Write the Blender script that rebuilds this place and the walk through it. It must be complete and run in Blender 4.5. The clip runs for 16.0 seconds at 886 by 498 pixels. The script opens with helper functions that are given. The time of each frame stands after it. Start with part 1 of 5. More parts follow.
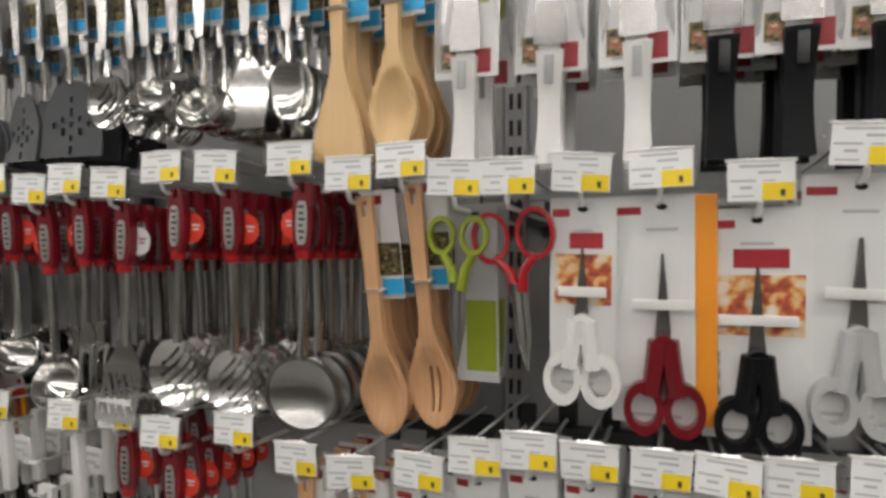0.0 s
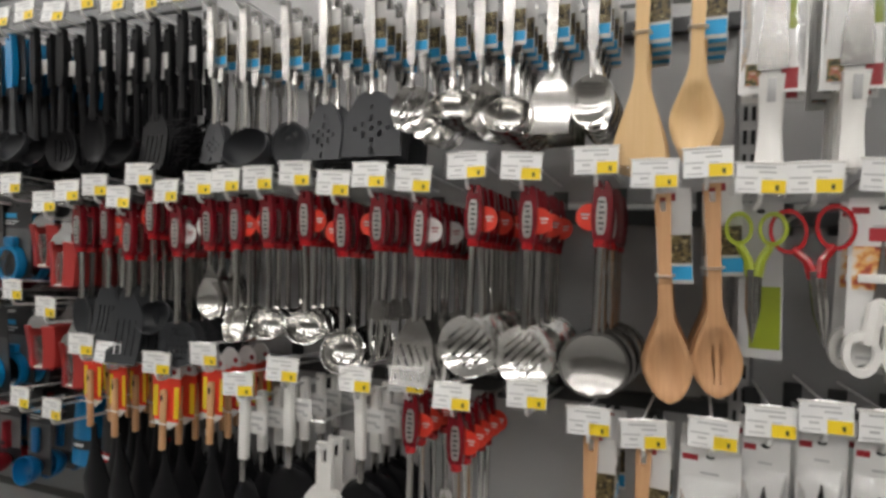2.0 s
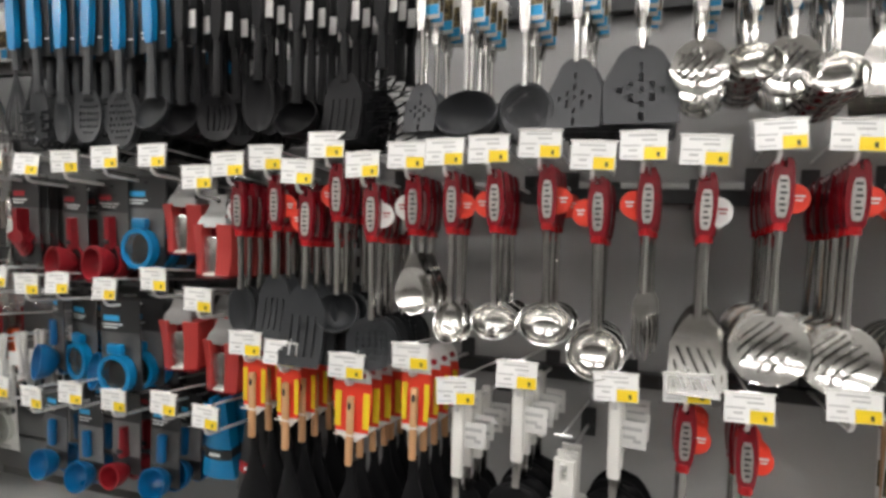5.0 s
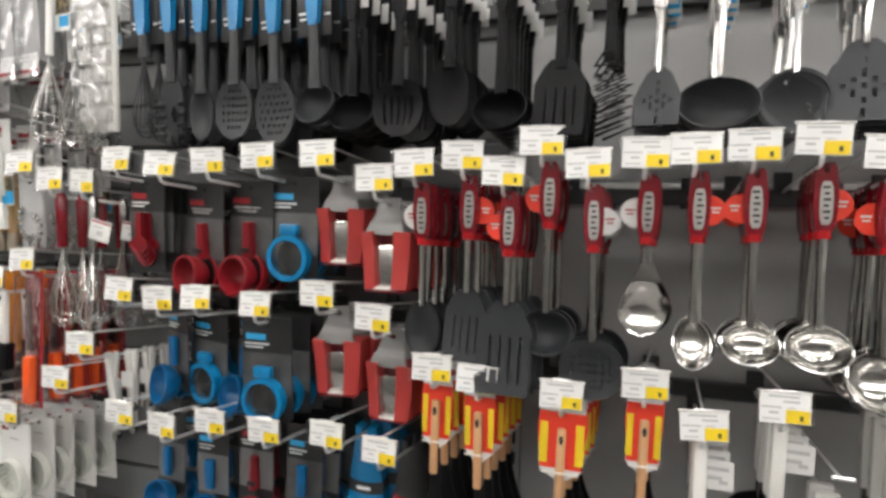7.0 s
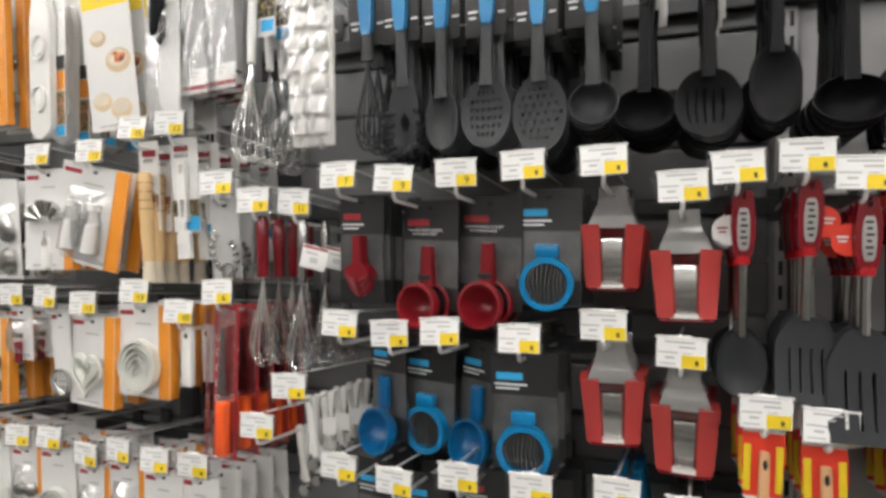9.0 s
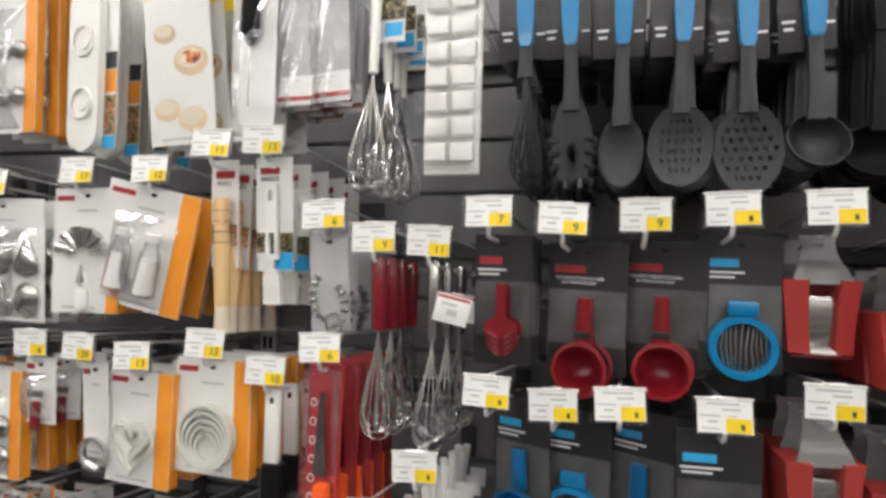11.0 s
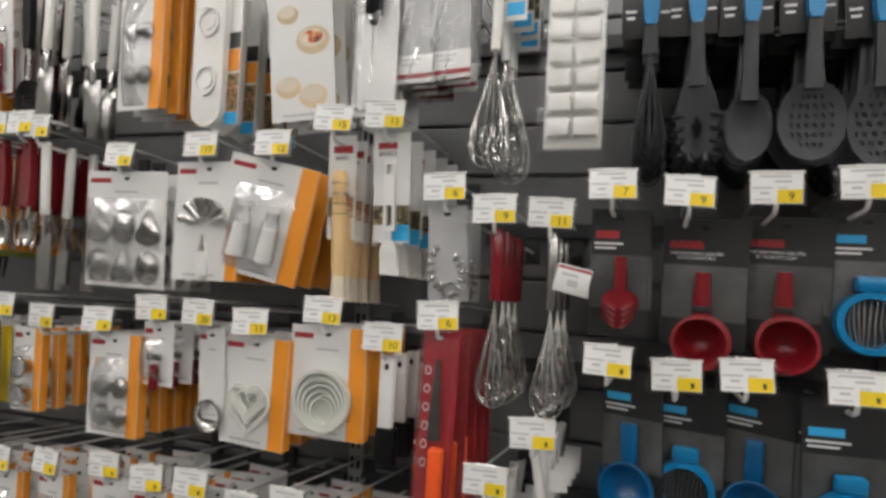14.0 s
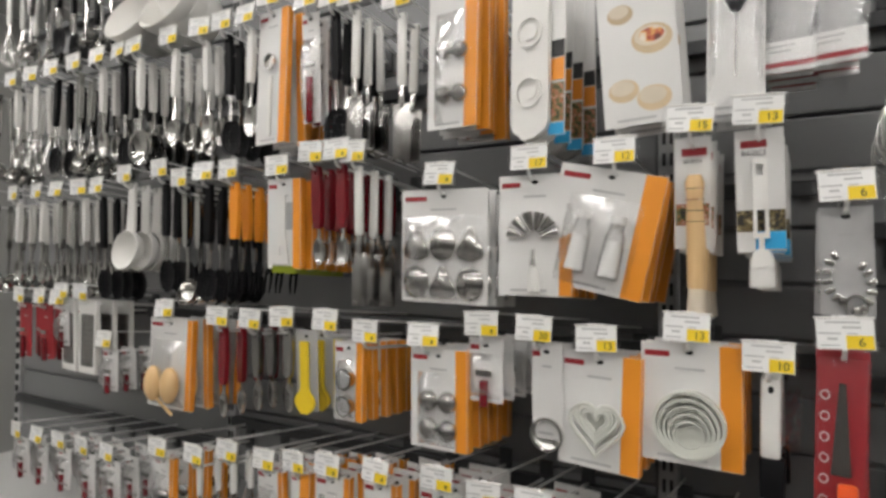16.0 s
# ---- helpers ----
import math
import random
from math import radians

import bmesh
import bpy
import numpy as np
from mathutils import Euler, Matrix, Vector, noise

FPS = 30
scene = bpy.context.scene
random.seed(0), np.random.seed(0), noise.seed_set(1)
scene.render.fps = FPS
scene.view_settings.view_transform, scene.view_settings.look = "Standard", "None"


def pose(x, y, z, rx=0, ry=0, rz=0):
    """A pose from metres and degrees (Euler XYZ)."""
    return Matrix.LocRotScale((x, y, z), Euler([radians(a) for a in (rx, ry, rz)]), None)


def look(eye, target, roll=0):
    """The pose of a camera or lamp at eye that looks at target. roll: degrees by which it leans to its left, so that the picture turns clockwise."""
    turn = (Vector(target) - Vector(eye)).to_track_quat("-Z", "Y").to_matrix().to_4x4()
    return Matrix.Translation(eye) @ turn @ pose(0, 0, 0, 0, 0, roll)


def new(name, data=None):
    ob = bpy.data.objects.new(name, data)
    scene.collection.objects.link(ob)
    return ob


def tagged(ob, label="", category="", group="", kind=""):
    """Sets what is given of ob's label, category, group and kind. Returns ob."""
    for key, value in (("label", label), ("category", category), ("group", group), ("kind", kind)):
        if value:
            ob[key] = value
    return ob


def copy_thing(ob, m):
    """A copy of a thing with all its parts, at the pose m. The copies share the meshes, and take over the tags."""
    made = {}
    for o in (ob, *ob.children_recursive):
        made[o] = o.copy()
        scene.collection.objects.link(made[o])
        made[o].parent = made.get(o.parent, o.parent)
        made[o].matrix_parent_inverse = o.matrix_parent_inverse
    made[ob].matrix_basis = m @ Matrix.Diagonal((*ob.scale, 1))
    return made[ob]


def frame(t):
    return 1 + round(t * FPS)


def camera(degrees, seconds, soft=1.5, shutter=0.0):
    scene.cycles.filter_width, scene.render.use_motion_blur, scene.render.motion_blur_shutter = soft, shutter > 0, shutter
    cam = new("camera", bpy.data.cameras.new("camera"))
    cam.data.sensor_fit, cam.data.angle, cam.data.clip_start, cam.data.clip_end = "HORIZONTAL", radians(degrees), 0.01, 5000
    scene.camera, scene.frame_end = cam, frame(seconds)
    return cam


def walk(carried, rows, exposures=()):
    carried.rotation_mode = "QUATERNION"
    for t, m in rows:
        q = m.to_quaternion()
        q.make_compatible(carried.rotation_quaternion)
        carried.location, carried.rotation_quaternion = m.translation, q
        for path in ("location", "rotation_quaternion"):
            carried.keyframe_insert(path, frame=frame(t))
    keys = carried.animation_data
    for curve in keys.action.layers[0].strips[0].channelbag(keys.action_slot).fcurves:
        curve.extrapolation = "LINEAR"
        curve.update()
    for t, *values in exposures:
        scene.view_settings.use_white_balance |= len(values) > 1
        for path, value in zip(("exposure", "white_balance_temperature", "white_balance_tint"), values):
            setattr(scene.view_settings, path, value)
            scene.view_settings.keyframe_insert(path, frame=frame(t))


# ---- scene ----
cam = camera(78.0, 16.0, 3.2)
EXPOSURES = [(0, -0.4), (0.5, -0.46), (1.5, -0.42), (3, -0.24), (5.5, 0.16), (9, 0.1), (10, 0.06), (12.3, 0.06), (13, -0.14), (14, -0.38), (14.5, -0.3), (16, -0.32)]
PATH = [
    (0, look((-0.003, -0.954, 1.545), (-0.546, 0.968, 1.426), -0.4)),
    (0.5, look((-0.105, -0.976, 1.544), (-0.699, 0.932, 1.479), 0.9)),
    (1, look((-0.192, -1.043, 1.533), (-0.792, 0.862, 1.435), 1.8)),
    (1.5, look((-0.286, -1.129, 1.530), (-0.912, 0.768, 1.423), 0.3)),
    (2, look((-0.356, -1.187, 1.517), (-0.990, 0.708, 1.434), 0.9)),
    (2.5, look((-0.428, -1.192, 1.514), (-1.124, 0.680, 1.415), 1.8)),
    (3, look((-0.531, -1.162, 1.534), (-1.231, 0.709, 1.428), 0.5)),
    (3.2, look((-0.567, -1.158, 1.529), (-1.262, 0.715, 1.431), 0.6)),
    (5.5, look((-0.945, -1.180, 1.500), (-1.497, 0.737, 1.357), 0.8)),
    (6, look((-1.061, -1.161, 1.503), (-1.616, 0.755, 1.358), -0.0)),
    (6.5, look((-1.140, -1.155, 1.504), (-1.735, 0.750, 1.384), 0.8)),
    (7, look((-1.234, -1.159, 1.503), (-1.794, 0.756, 1.368), 1.1)),
    (7.5, look((-1.364, -1.168, 1.494), (-1.918, 0.751, 1.392), -1.1)),
    (8, look((-1.474, -1.180, 1.494), (-2.067, 0.728, 1.395), -0.5)),
    (8.5, look((-1.582, -1.174, 1.488), (-2.232, 0.717, 1.421), -0.2)),
    (9, look((-1.697, -1.148, 1.494), (-2.311, 0.754, 1.435), -0.4)),
    (9.5, look((-1.777, -1.152, 1.493), (-2.379, 0.750, 1.354), 1.5)),
    (10, look((-1.891, -1.175, 1.500), (-2.395, 0.758, 1.401), -0.6)),
    (10.2, look((-1.918, -1.186, 1.509), (-2.421, 0.748, 1.426), 0.2)),
    (12.3, look((-2.258, -0.861, 1.547), (-2.615, 1.104, 1.667), 0.0)),
    (12.5, look((-2.270, -0.862, 1.545), (-2.637, 1.101, 1.662), 0.0)),
    (13, look((-2.322, -0.874, 1.520), (-2.743, 1.078, 1.619), 0.5)),
    (13.5, look((-2.310, -0.894, 1.497), (-2.724, 1.061, 1.552), 1.3)),
    (14, look((-2.193, -1.136, 1.476), (-2.715, 0.794, 1.512), 2.2)),
    (14.5, look((-2.232, -1.182, 1.489), (-2.906, 0.700, 1.490), 1.3)),
    (15, look((-2.329, -1.161, 1.475), (-3.190, 0.642, 1.561), 1.7)),
    (15.5, look((-2.420, -1.188, 1.489), (-3.357, 0.578, 1.557), 1.5)),
    (16, look((-2.569, -1.230, 1.485), (-3.493, 0.543, 1.521), 0.4)),
]
walk(cam, PATH, EXPOSURES)


# ---- light ----
world = bpy.data.worlds.new("world")
scene.world = world
world.use_nodes = True
world.node_tree.nodes["Background"].inputs[0].default_value = (0.9, 0.95, 1.0, 1)
world.node_tree.nodes["Background"].inputs[1].default_value = 0.01


# ---- materials ----
def material(name, base, rough=0.5, metal=0.0, vary=0.12, grain=40.0, bump=0.05, coat=0.0, spec=0.5):
    """A surface with fine grain, larger mottling and a little difference from piece to piece."""
    m = bpy.data.materials.new(name)
    m.use_nodes = True
    nt = m.node_tree
    b = nt.nodes["Principled BSDF"]
    b.inputs["Metallic"].default_value = metal
    b.inputs["Specular IOR Level"].default_value = spec
    b.inputs["Coat Weight"].default_value = coat
    b.inputs["Coat Roughness"].default_value = 0.08
    co = nt.nodes.new("ShaderNodeTexCoord")
    fine, broad = nt.nodes.new("ShaderNodeTexNoise"), nt.nodes.new("ShaderNodeTexNoise")
    fine.inputs["Scale"].default_value, broad.inputs["Scale"].default_value = grain * 6, grain * 0.4
    fine.inputs["Detail"].default_value = 4
    for n in (fine, broad):
        nt.links.new(co.outputs["Object"], n.inputs["Vector"])
    info = nt.nodes.new("ShaderNodeObjectInfo")
    add = nt.nodes.new("ShaderNodeMath")
    add.operation = "ADD"
    nt.links.new(broad.outputs["Fac"], add.inputs[0])
    nt.links.new(info.outputs["Random"], add.inputs[1])
    mid = nt.nodes.new("ShaderNodeMath")
    mid.operation = "MULTIPLY_ADD"
    nt.links.new(add.outputs[0], mid.inputs[0])
    mid.inputs[1].default_value, mid.inputs[2].default_value = vary, 1.0 - vary
    mix = nt.nodes.new("ShaderNodeVectorMath")
    mix.operation = "SCALE"
    mix.inputs[0].default_value = base
    nt.links.new(mid.outputs[0], mix.inputs["Scale"])
    nt.links.new(mix.outputs[0], b.inputs["Base Color"])
    r = nt.nodes.new("ShaderNodeMapRange")
    r.inputs["To Min"].default_value, r.inputs["To Max"].default_value = max(0.02, rough * 0.75), min(1.0, rough * 1.25)
    nt.links.new(broad.outputs["Fac"], r.inputs["Value"])
    nt.links.new(r.outputs[0], b.inputs["Roughness"])
    bp = nt.nodes.new("ShaderNodeBump")
    bp.inputs["Strength"].default_value, bp.inputs["Distance"].default_value = bump, 0.002
    nt.links.new(fine.outputs["Fac"], bp.inputs["Height"])
    nt.links.new(bp.outputs[0], b.inputs["Normal"])
    return m


def wood_material(name, dark, light):
    m = material(name, light, 0.5, grain=30)
    nt = m.node_tree
    b = nt.nodes["Principled BSDF"]
    co, mp, n, ramp = (nt.nodes.new(k) for k in ("ShaderNodeTexCoord", "ShaderNodeMapping", "ShaderNodeTexNoise", "ShaderNodeValToRGB"))
    mp.inputs["Scale"].default_value = (160, 60, 6)
    n.inputs["Scale"].default_value, n.inputs["Detail"].default_value = 1.0, 6
    ramp.color_ramp.elements[0].position, ramp.color_ramp.elements[0].color = 0.3, (*dark, 1)
    ramp.color_ramp.elements[1].position, ramp.color_ramp.elements[1].color = 0.65, (*light, 1)
    nt.links.new(co.outputs["Object"], mp.inputs["Vector"])
    nt.links.new(mp.outputs[0], n.inputs["Vector"])
    nt.links.new(n.outputs["Fac"], ramp.inputs[0])
    nt.links.new(ramp.outputs[0], b.inputs["Base Color"])
    return m


def photo_material(name, dark=(0.02, 0.018, 0.012), second=(0.1, 0.11, 0.03), third=(0.32, 0.2, 0.08), fourth=(0.4, 0.07, 0.04), pale=(0.62, 0.55, 0.42), scale=110):
    """A small printed food photo: blotches in five colours."""
    m = material(name, (0.3, 0.2, 0.1), 0.4)
    nt = m.node_tree
    co, n, ramp = (nt.nodes.new(k) for k in ("ShaderNodeTexCoord", "ShaderNodeTexNoise", "ShaderNodeValToRGB"))
    n.inputs["Scale"].default_value, n.inputs["Detail"].default_value = scale, 3
    e = ramp.color_ramp.elements
    e[0].position, e[0].color = 0.34, (*dark, 1)
    e[1].position, e[1].color = 0.66, (*pale, 1)
    for at, colour in ((0.44, second), (0.51, third), (0.57, fourth)):
        e.new(at).color = (*colour, 1)
    nt.links.new(co.outputs["Object"], n.inputs["Vector"])
    nt.links.new(n.outputs["Fac"], ramp.inputs[0])
    nt.links.new(ramp.outputs[0], nt.nodes["Principled BSDF"].inputs["Base Color"])
    return m


def clear_material(name, gloss=0.06, tint=(0.99, 0.99, 0.99)):
    """Thin clear plastic: mostly see-through, with a shiny skin."""
    m = bpy.data.materials.new(name)
    m.use_nodes = True
    nt = m.node_tree
    nt.nodes.clear()
    out, mx, tr, gl, fr, mr = (nt.nodes.new(k) for k in ("ShaderNodeOutputMaterial", "ShaderNodeMixShader", "ShaderNodeBsdfTransparent", "ShaderNodeBsdfGlossy", "ShaderNodeFresnel", "ShaderNodeMapRange"))
    fr.inputs["IOR"].default_value = 1.5
    mr.inputs["To Min"].default_value, mr.inputs["To Max"].default_value = gloss, 0.6
    tr.inputs[0].default_value = (*tint, 1)
    gl.inputs["Roughness"].default_value = 0.09
    co, n, bp = (nt.nodes.new(k) for k in ("ShaderNodeTexCoord", "ShaderNodeTexNoise", "ShaderNodeBump"))
    n.inputs["Scale"].default_value = 25
    bp.inputs["Strength"].default_value, bp.inputs["Distance"].default_value = 0.6, 0.01
    nt.links.new(co.outputs["Object"], n.inputs["Vector"])
    nt.links.new(n.outputs["Fac"], bp.inputs["Height"])
    nt.links.new(bp.outputs[0], gl.inputs["Normal"])
    nt.links.new(fr.outputs[0], mr.inputs["Value"])
    nt.links.new(mr.outputs[0], mx.inputs[0])
    nt.links.new(tr.outputs[0], mx.inputs[1])
    nt.links.new(gl.outputs[0], mx.inputs[2])
    nt.links.new(mx.outputs[0], out.inputs[0])
    return m


def lamp_material(name, strength):
    m = bpy.data.materials.new(name)
    m.use_nodes = True
    b = m.node_tree.nodes["Principled BSDF"]
    b.inputs["Emission Color"].default_value = (1.0, 0.966, 0.93, 1)
    b.inputs["Emission Strength"].default_value = strength
    return m


STEEL = material("polished_steel", (0.6, 0.59, 0.57), 0.13, 1.0, 0.08, 12, 0.01)
BRUSHED = material("brushed_steel", (0.45, 0.44, 0.425), 0.2, 1.0, 0.12, 60, 0.08)
INLAY = material("etched_steel", (0.62, 0.61, 0.59), 0.3, 0.9, 0.08, 30, 0.05)
SATIN = material("satin_steel", (0.72, 0.71, 0.69), 0.13, 1.0, 0.1, 25, 0.04)
WIRE = material("zinc_wire", (0.78, 0.78, 0.77), 0.3, 0.45, 0.1, 60, 0.05)
# panel grey of the slatted bays, darkened to hold the goods' shade
SHADED_SLAT = material("shaded_slat_grey", (0.19, 0.192, 0.195), 0.4, 0.0, 0.12, 12, 0.12)
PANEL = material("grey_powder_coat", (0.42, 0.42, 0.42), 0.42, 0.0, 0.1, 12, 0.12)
RAIL = material("dark_grey_steel", (0.035, 0.036, 0.038), 0.4, 0.1, 0.15, 12, 0.12)
DECK = material("pale_shelf_steel", (0.6, 0.6, 0.585), 0.45, 0.0, 0.1, 6, 0.1)
# near-black standing in for the shade inside slots and holes
SLOT = material("hole_shade_black", (0.012, 0.012, 0.013), 0.8)
NYLON = material("black_nylon", (0.008, 0.008, 0.009), 0.42, 0.0, 0.2, 40, 0.1, 0.0, 0.12)
GREYNYLON = material("grey_nylon", (0.023, 0.025, 0.028), 0.42, 0.0, 0.15, 40, 0.1, 0.0, 0.4)
DARKGREY = material("charcoal_nylon", (0.036, 0.038, 0.042), 0.42, 0.0, 0.15, 40, 0.1, 0.0, 0.4)
BLUE = material("blue_plastic", (0.0, 0.175, 0.39), 0.3, 0.0, 0.1, 30, 0.03, 0.2)
BLUECUP = material("deep_blue_plastic", (0.0, 0.1, 0.26), 0.3, 0.0, 0.1, 30, 0.03, 0.2)
RED = material("glossy_red_plastic", (0.36, 0.01, 0.014), 0.2, 0.0, 0.15, 30, 0.02, 0.5)
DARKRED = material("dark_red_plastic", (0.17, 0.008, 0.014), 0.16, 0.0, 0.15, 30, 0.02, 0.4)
SCARLET = material("scarlet_card", (0.75, 0.05, 0.025), 0.4, 0.0, 0.12, 30, 0.02)
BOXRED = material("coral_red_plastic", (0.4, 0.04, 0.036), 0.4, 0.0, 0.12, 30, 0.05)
CUTTER = material("pale_grey_plastic", (0.58, 0.59, 0.54), 0.4, 0.0, 0.06, 30, 0.03)
CUTTERGREY = material("warm_grey_card", (0.17, 0.165, 0.16), 0.32, 0.0, 0.15, 30, 0.04, 0.3)
WHITE = material("white_plastic", (0.76, 0.75, 0.72), 0.35, 0.0, 0.06, 30, 0.03)
CARD = material("white_card", (0.72, 0.715, 0.7), 0.4, 0.0, 0.08, 15, 0.05, 0.15)
GREYCARD = material("charcoal_card", (0.018, 0.018, 0.019), 0.42, 0.0, 0.12, 15, 0.05, 0.15)
PALECARD = material("pale_grey_card", (0.42, 0.42, 0.42), 0.4, 0.0, 0.3, 60, 0.05)
PHOTOGREY = material("grey_photo_print", (0.12, 0.12, 0.12), 0.4, 0.0, 0.9, 60, 0.0)
PAPER = material("tag_paper", (0.8, 0.8, 0.79), 0.55, 0.0, 0.05, 30, 0.03)
ORANGE = material("orange_card", (0.8, 0.29, 0.022), 0.42, 0.0, 0.12, 15, 0.05, 0.15)
YELLOW = material("yellow_print", (0.83, 0.6, 0.02), 0.5, 0.0, 0.05, 30, 0.02)
LIME = material("lime_plastic", (0.24, 0.29, 0.02), 0.35, 0.0, 0.1, 30, 0.03)
INK = material("grey_print", (0.46, 0.46, 0.46), 0.6, 0.0, 0.1, 200, 0.0)
BLACKINK = material("black_print", (0.02, 0.02, 0.02), 0.5)
REDINK = material("red_print", (0.33, 0.017, 0.025), 0.5)
BLUEINK = material("blue_print", (0.03, 0.38, 0.72), 0.5)
PHOTO = photo_material("food_photo_print")
FRUIT = photo_material("fruit_photo_print", (0.16, 0.05, 0.03), (0.5, 0.1, 0.05), (0.72, 0.4, 0.12), (0.7, 0.55, 0.4), (0.75, 0.7, 0.62), 45)
SPICE = photo_material("spice_photo_print", (0.01, 0.009, 0.007), (0.03, 0.024, 0.014), (0.2, 0.15, 0.05), (0.06, 0.04, 0.025), (0.5, 0.42, 0.22), 150)
BRISTLE = material("pale_bristle", (0.68, 0.6, 0.48), 0.7, 0.0, 0.2, 80, 0.4)
SOFTRED = material("red_silicone", (0.21, 0.008, 0.014), 0.35, 0.0, 0.1, 30, 0.03)
NEON = material("neon_orange_plastic", (0.95, 0.13, 0.02), 0.35, 0.0, 0.1, 30, 0.03)
DOUGH = material("pastry_print", (0.6, 0.47, 0.3), 0.5, 0.0, 0.35, 60, 0.0)
WOOD = wood_material("beech_wood", (0.53, 0.29, 0.14), (0.62, 0.36, 0.185))
PALEWOOD = wood_material("pale_wood", (0.69, 0.46, 0.22), (0.73, 0.5, 0.255))
CLEAR = clear_material("clear_plastic", 0.01)
FILM = clear_material("crinkled_film", 0.015)
FLOORING = material("speckled_floor_tile", (0.3, 0.295, 0.285), 0.25, 0.0, 0.12, 6, 0.02)
CEILING = material("ceiling_tile", (0.5, 0.5, 0.49), 0.8, 0.0, 0.06, 8, 0.2)
PAINT = material("wall_paint", (0.45, 0.45, 0.435), 0.6, 0.0, 0.06, 8, 0.1)
STOCK = material("far_goods", (0.27, 0.26, 0.25), 0.5, 0.0, 0.6, 6, 0.1)
TUBE = lamp_material("lamp_diffuser", 29.0)


# ---- mesh helpers ----
def mesh_of(bm, mat, smooth=True):
    bmesh.ops.recalc_face_normals(bm, faces=bm.faces)
    me = bpy.data.meshes.new("mesh")
    bm.to_mesh(me)
    bm.free()
    me.materials.append(mat)
    if smooth:
        me.polygons.foreach_set("use_smooth", [True] * len(me.polygons))
        me.set_sharp_from_angle(angle=radians(42))
    return me


def part(name, bm, mat, parent, label="", smooth=True):
    """One mesh object under a thing or under a part. bm: a bmesh, or a mesh that is shared."""
    ob = new(name, bm if isinstance(bm, bpy.types.Mesh) else mesh_of(bm, mat, smooth))
    ob.parent = parent
    if ob.data.materials[0] in (CLEAR, FILM):
        ob.visible_shadow = False
    return tagged(ob, label)


def block(size, at=(0, 0, 0), bevel=0.0, bm=None):
    bm = bm or bmesh.new()
    made = bmesh.ops.create_cube(bm, size=1, matrix=Matrix.LocRotScale(at, None, size))
    if bevel:
        edges = {e for v in made["verts"] for e in v.link_edges}
        bmesh.ops.bevel(bm, geom=list(edges), offset=bevel, segments=2, affect="EDGES", profile=0.5)
    return bm


def tube(points, r, sides=8, bm=None):
    """A round bar along a line of points; r may be one radius or one for each point."""
    bm = bm or bmesh.new()
    points = [Vector(p) for p in points]
    radii = r if isinstance(r, (list, tuple)) else [r] * len(points)
    rings, side = [], None
    for i, p in enumerate(points):
        way = (points[min(i + 1, len(points) - 1)] - points[max(i - 1, 0)]).normalized()
        if side is None:
            side = way.orthogonal().normalized()
        side = (side - way * side.dot(way)).normalized()
        up = way.cross(side)
        rings.append([bm.verts.new(p + radii[i] * (math.cos(a) * side + math.sin(a) * up)) for a in (2 * math.pi * k / sides for k in range(sides))])
    for a, b in zip(rings, rings[1:]):
        for k in range(sides):
            bm.faces.new((a[k], a[(k + 1) % sides], b[(k + 1) % sides], b[k]))
    bm.faces.new(rings[0][::-1])
    bm.faces.new(rings[-1])
    return bm


def sheet(width, top, bottom, thick=0.002, nu=12, nv=16, hole=None, dish=None, bm=None, y=0.0):
    """A shaped plate hanging in the xz plane: width(v) is its half width from top (v=0) to bottom (v=1), hole(u, v) leaves openings, dish(u, v) pushes it back."""
    bm = bm or bmesh.new()
    grid = []
    for j in range(nv + 1):
        v = j / nv
        w = max(width(v), 0.0003)
        grid.append([bm.verts.new((w * (2 * i / nu - 1), y + (dish(2 * i / nu - 1, v) if dish else 0), top + (bottom - top) * v)) for i in range(nu + 1)])
    faces = []
    for j in range(nv):
        for i in range(nu):
            if hole and hole(2 * (i + 0.5) / nu - 1, (j + 0.5) / nv):
                continue
            faces.append(bm.faces.new((grid[j][i], grid[j][i + 1], grid[j + 1][i + 1], grid[j + 1][i])))
    for row in grid:
        for v in row:
            if not v.link_faces:
                bm.verts.remove(v)
    back = {v: bm.verts.new(v.co + Vector((0, thick, 0))) for f in faces for v in f.verts}
    rim = [(lp.vert, lp.link_loop_next.vert) for f in faces for lp in f.loops if len(lp.edge.link_faces) == 1]
    for f in faces:
        bm.faces.new([back[v] for v in reversed(f.verts)])
    for a, b in rim:
        bm.faces.new((b, a, back[a], back[b]))
    return bm


def ring(r, thick, deep, at=(0, 0, 0), n=28, squash=1.0, bm=None):
    """A flat round band that faces the aisle."""
    bm = bm or bmesh.new()
    loops = []
    for rr, yy in ((r, 0), (r, deep), (r - thick, deep), (r - thick, 0)):
        loops.append([bm.verts.new((at[0] + rr * math.cos(a), at[1] + yy, at[2] + squash * rr * math.sin(a))) for a in (2 * math.pi * k / n for k in range(n))])
    for a, b in zip(loops, loops[1:] + loops[:1]):
        for k in range(n):
            bm.faces.new((a[k], a[(k + 1) % n], b[(k + 1) % n], b[k]))
    return bm


def disc(r, deep, at=(0, 0, 0), n=24, squash=1.0, bm=None):
    bm = bm or bmesh.new()
    front = [bm.verts.new((at[0] + r * math.cos(a), at[1], at[2] + squash * r * math.sin(a))) for a in (2 * math.pi * k / n for k in range(n))]
    back = [bm.verts.new(v.co + Vector((0, deep, 0))) for v in front]
    bm.faces.new(front)
    bm.faces.new(back[::-1])
    for k in range(n):
        bm.faces.new((front[k], back[k], back[(k + 1) % n], front[(k + 1) % n]))
    return bm


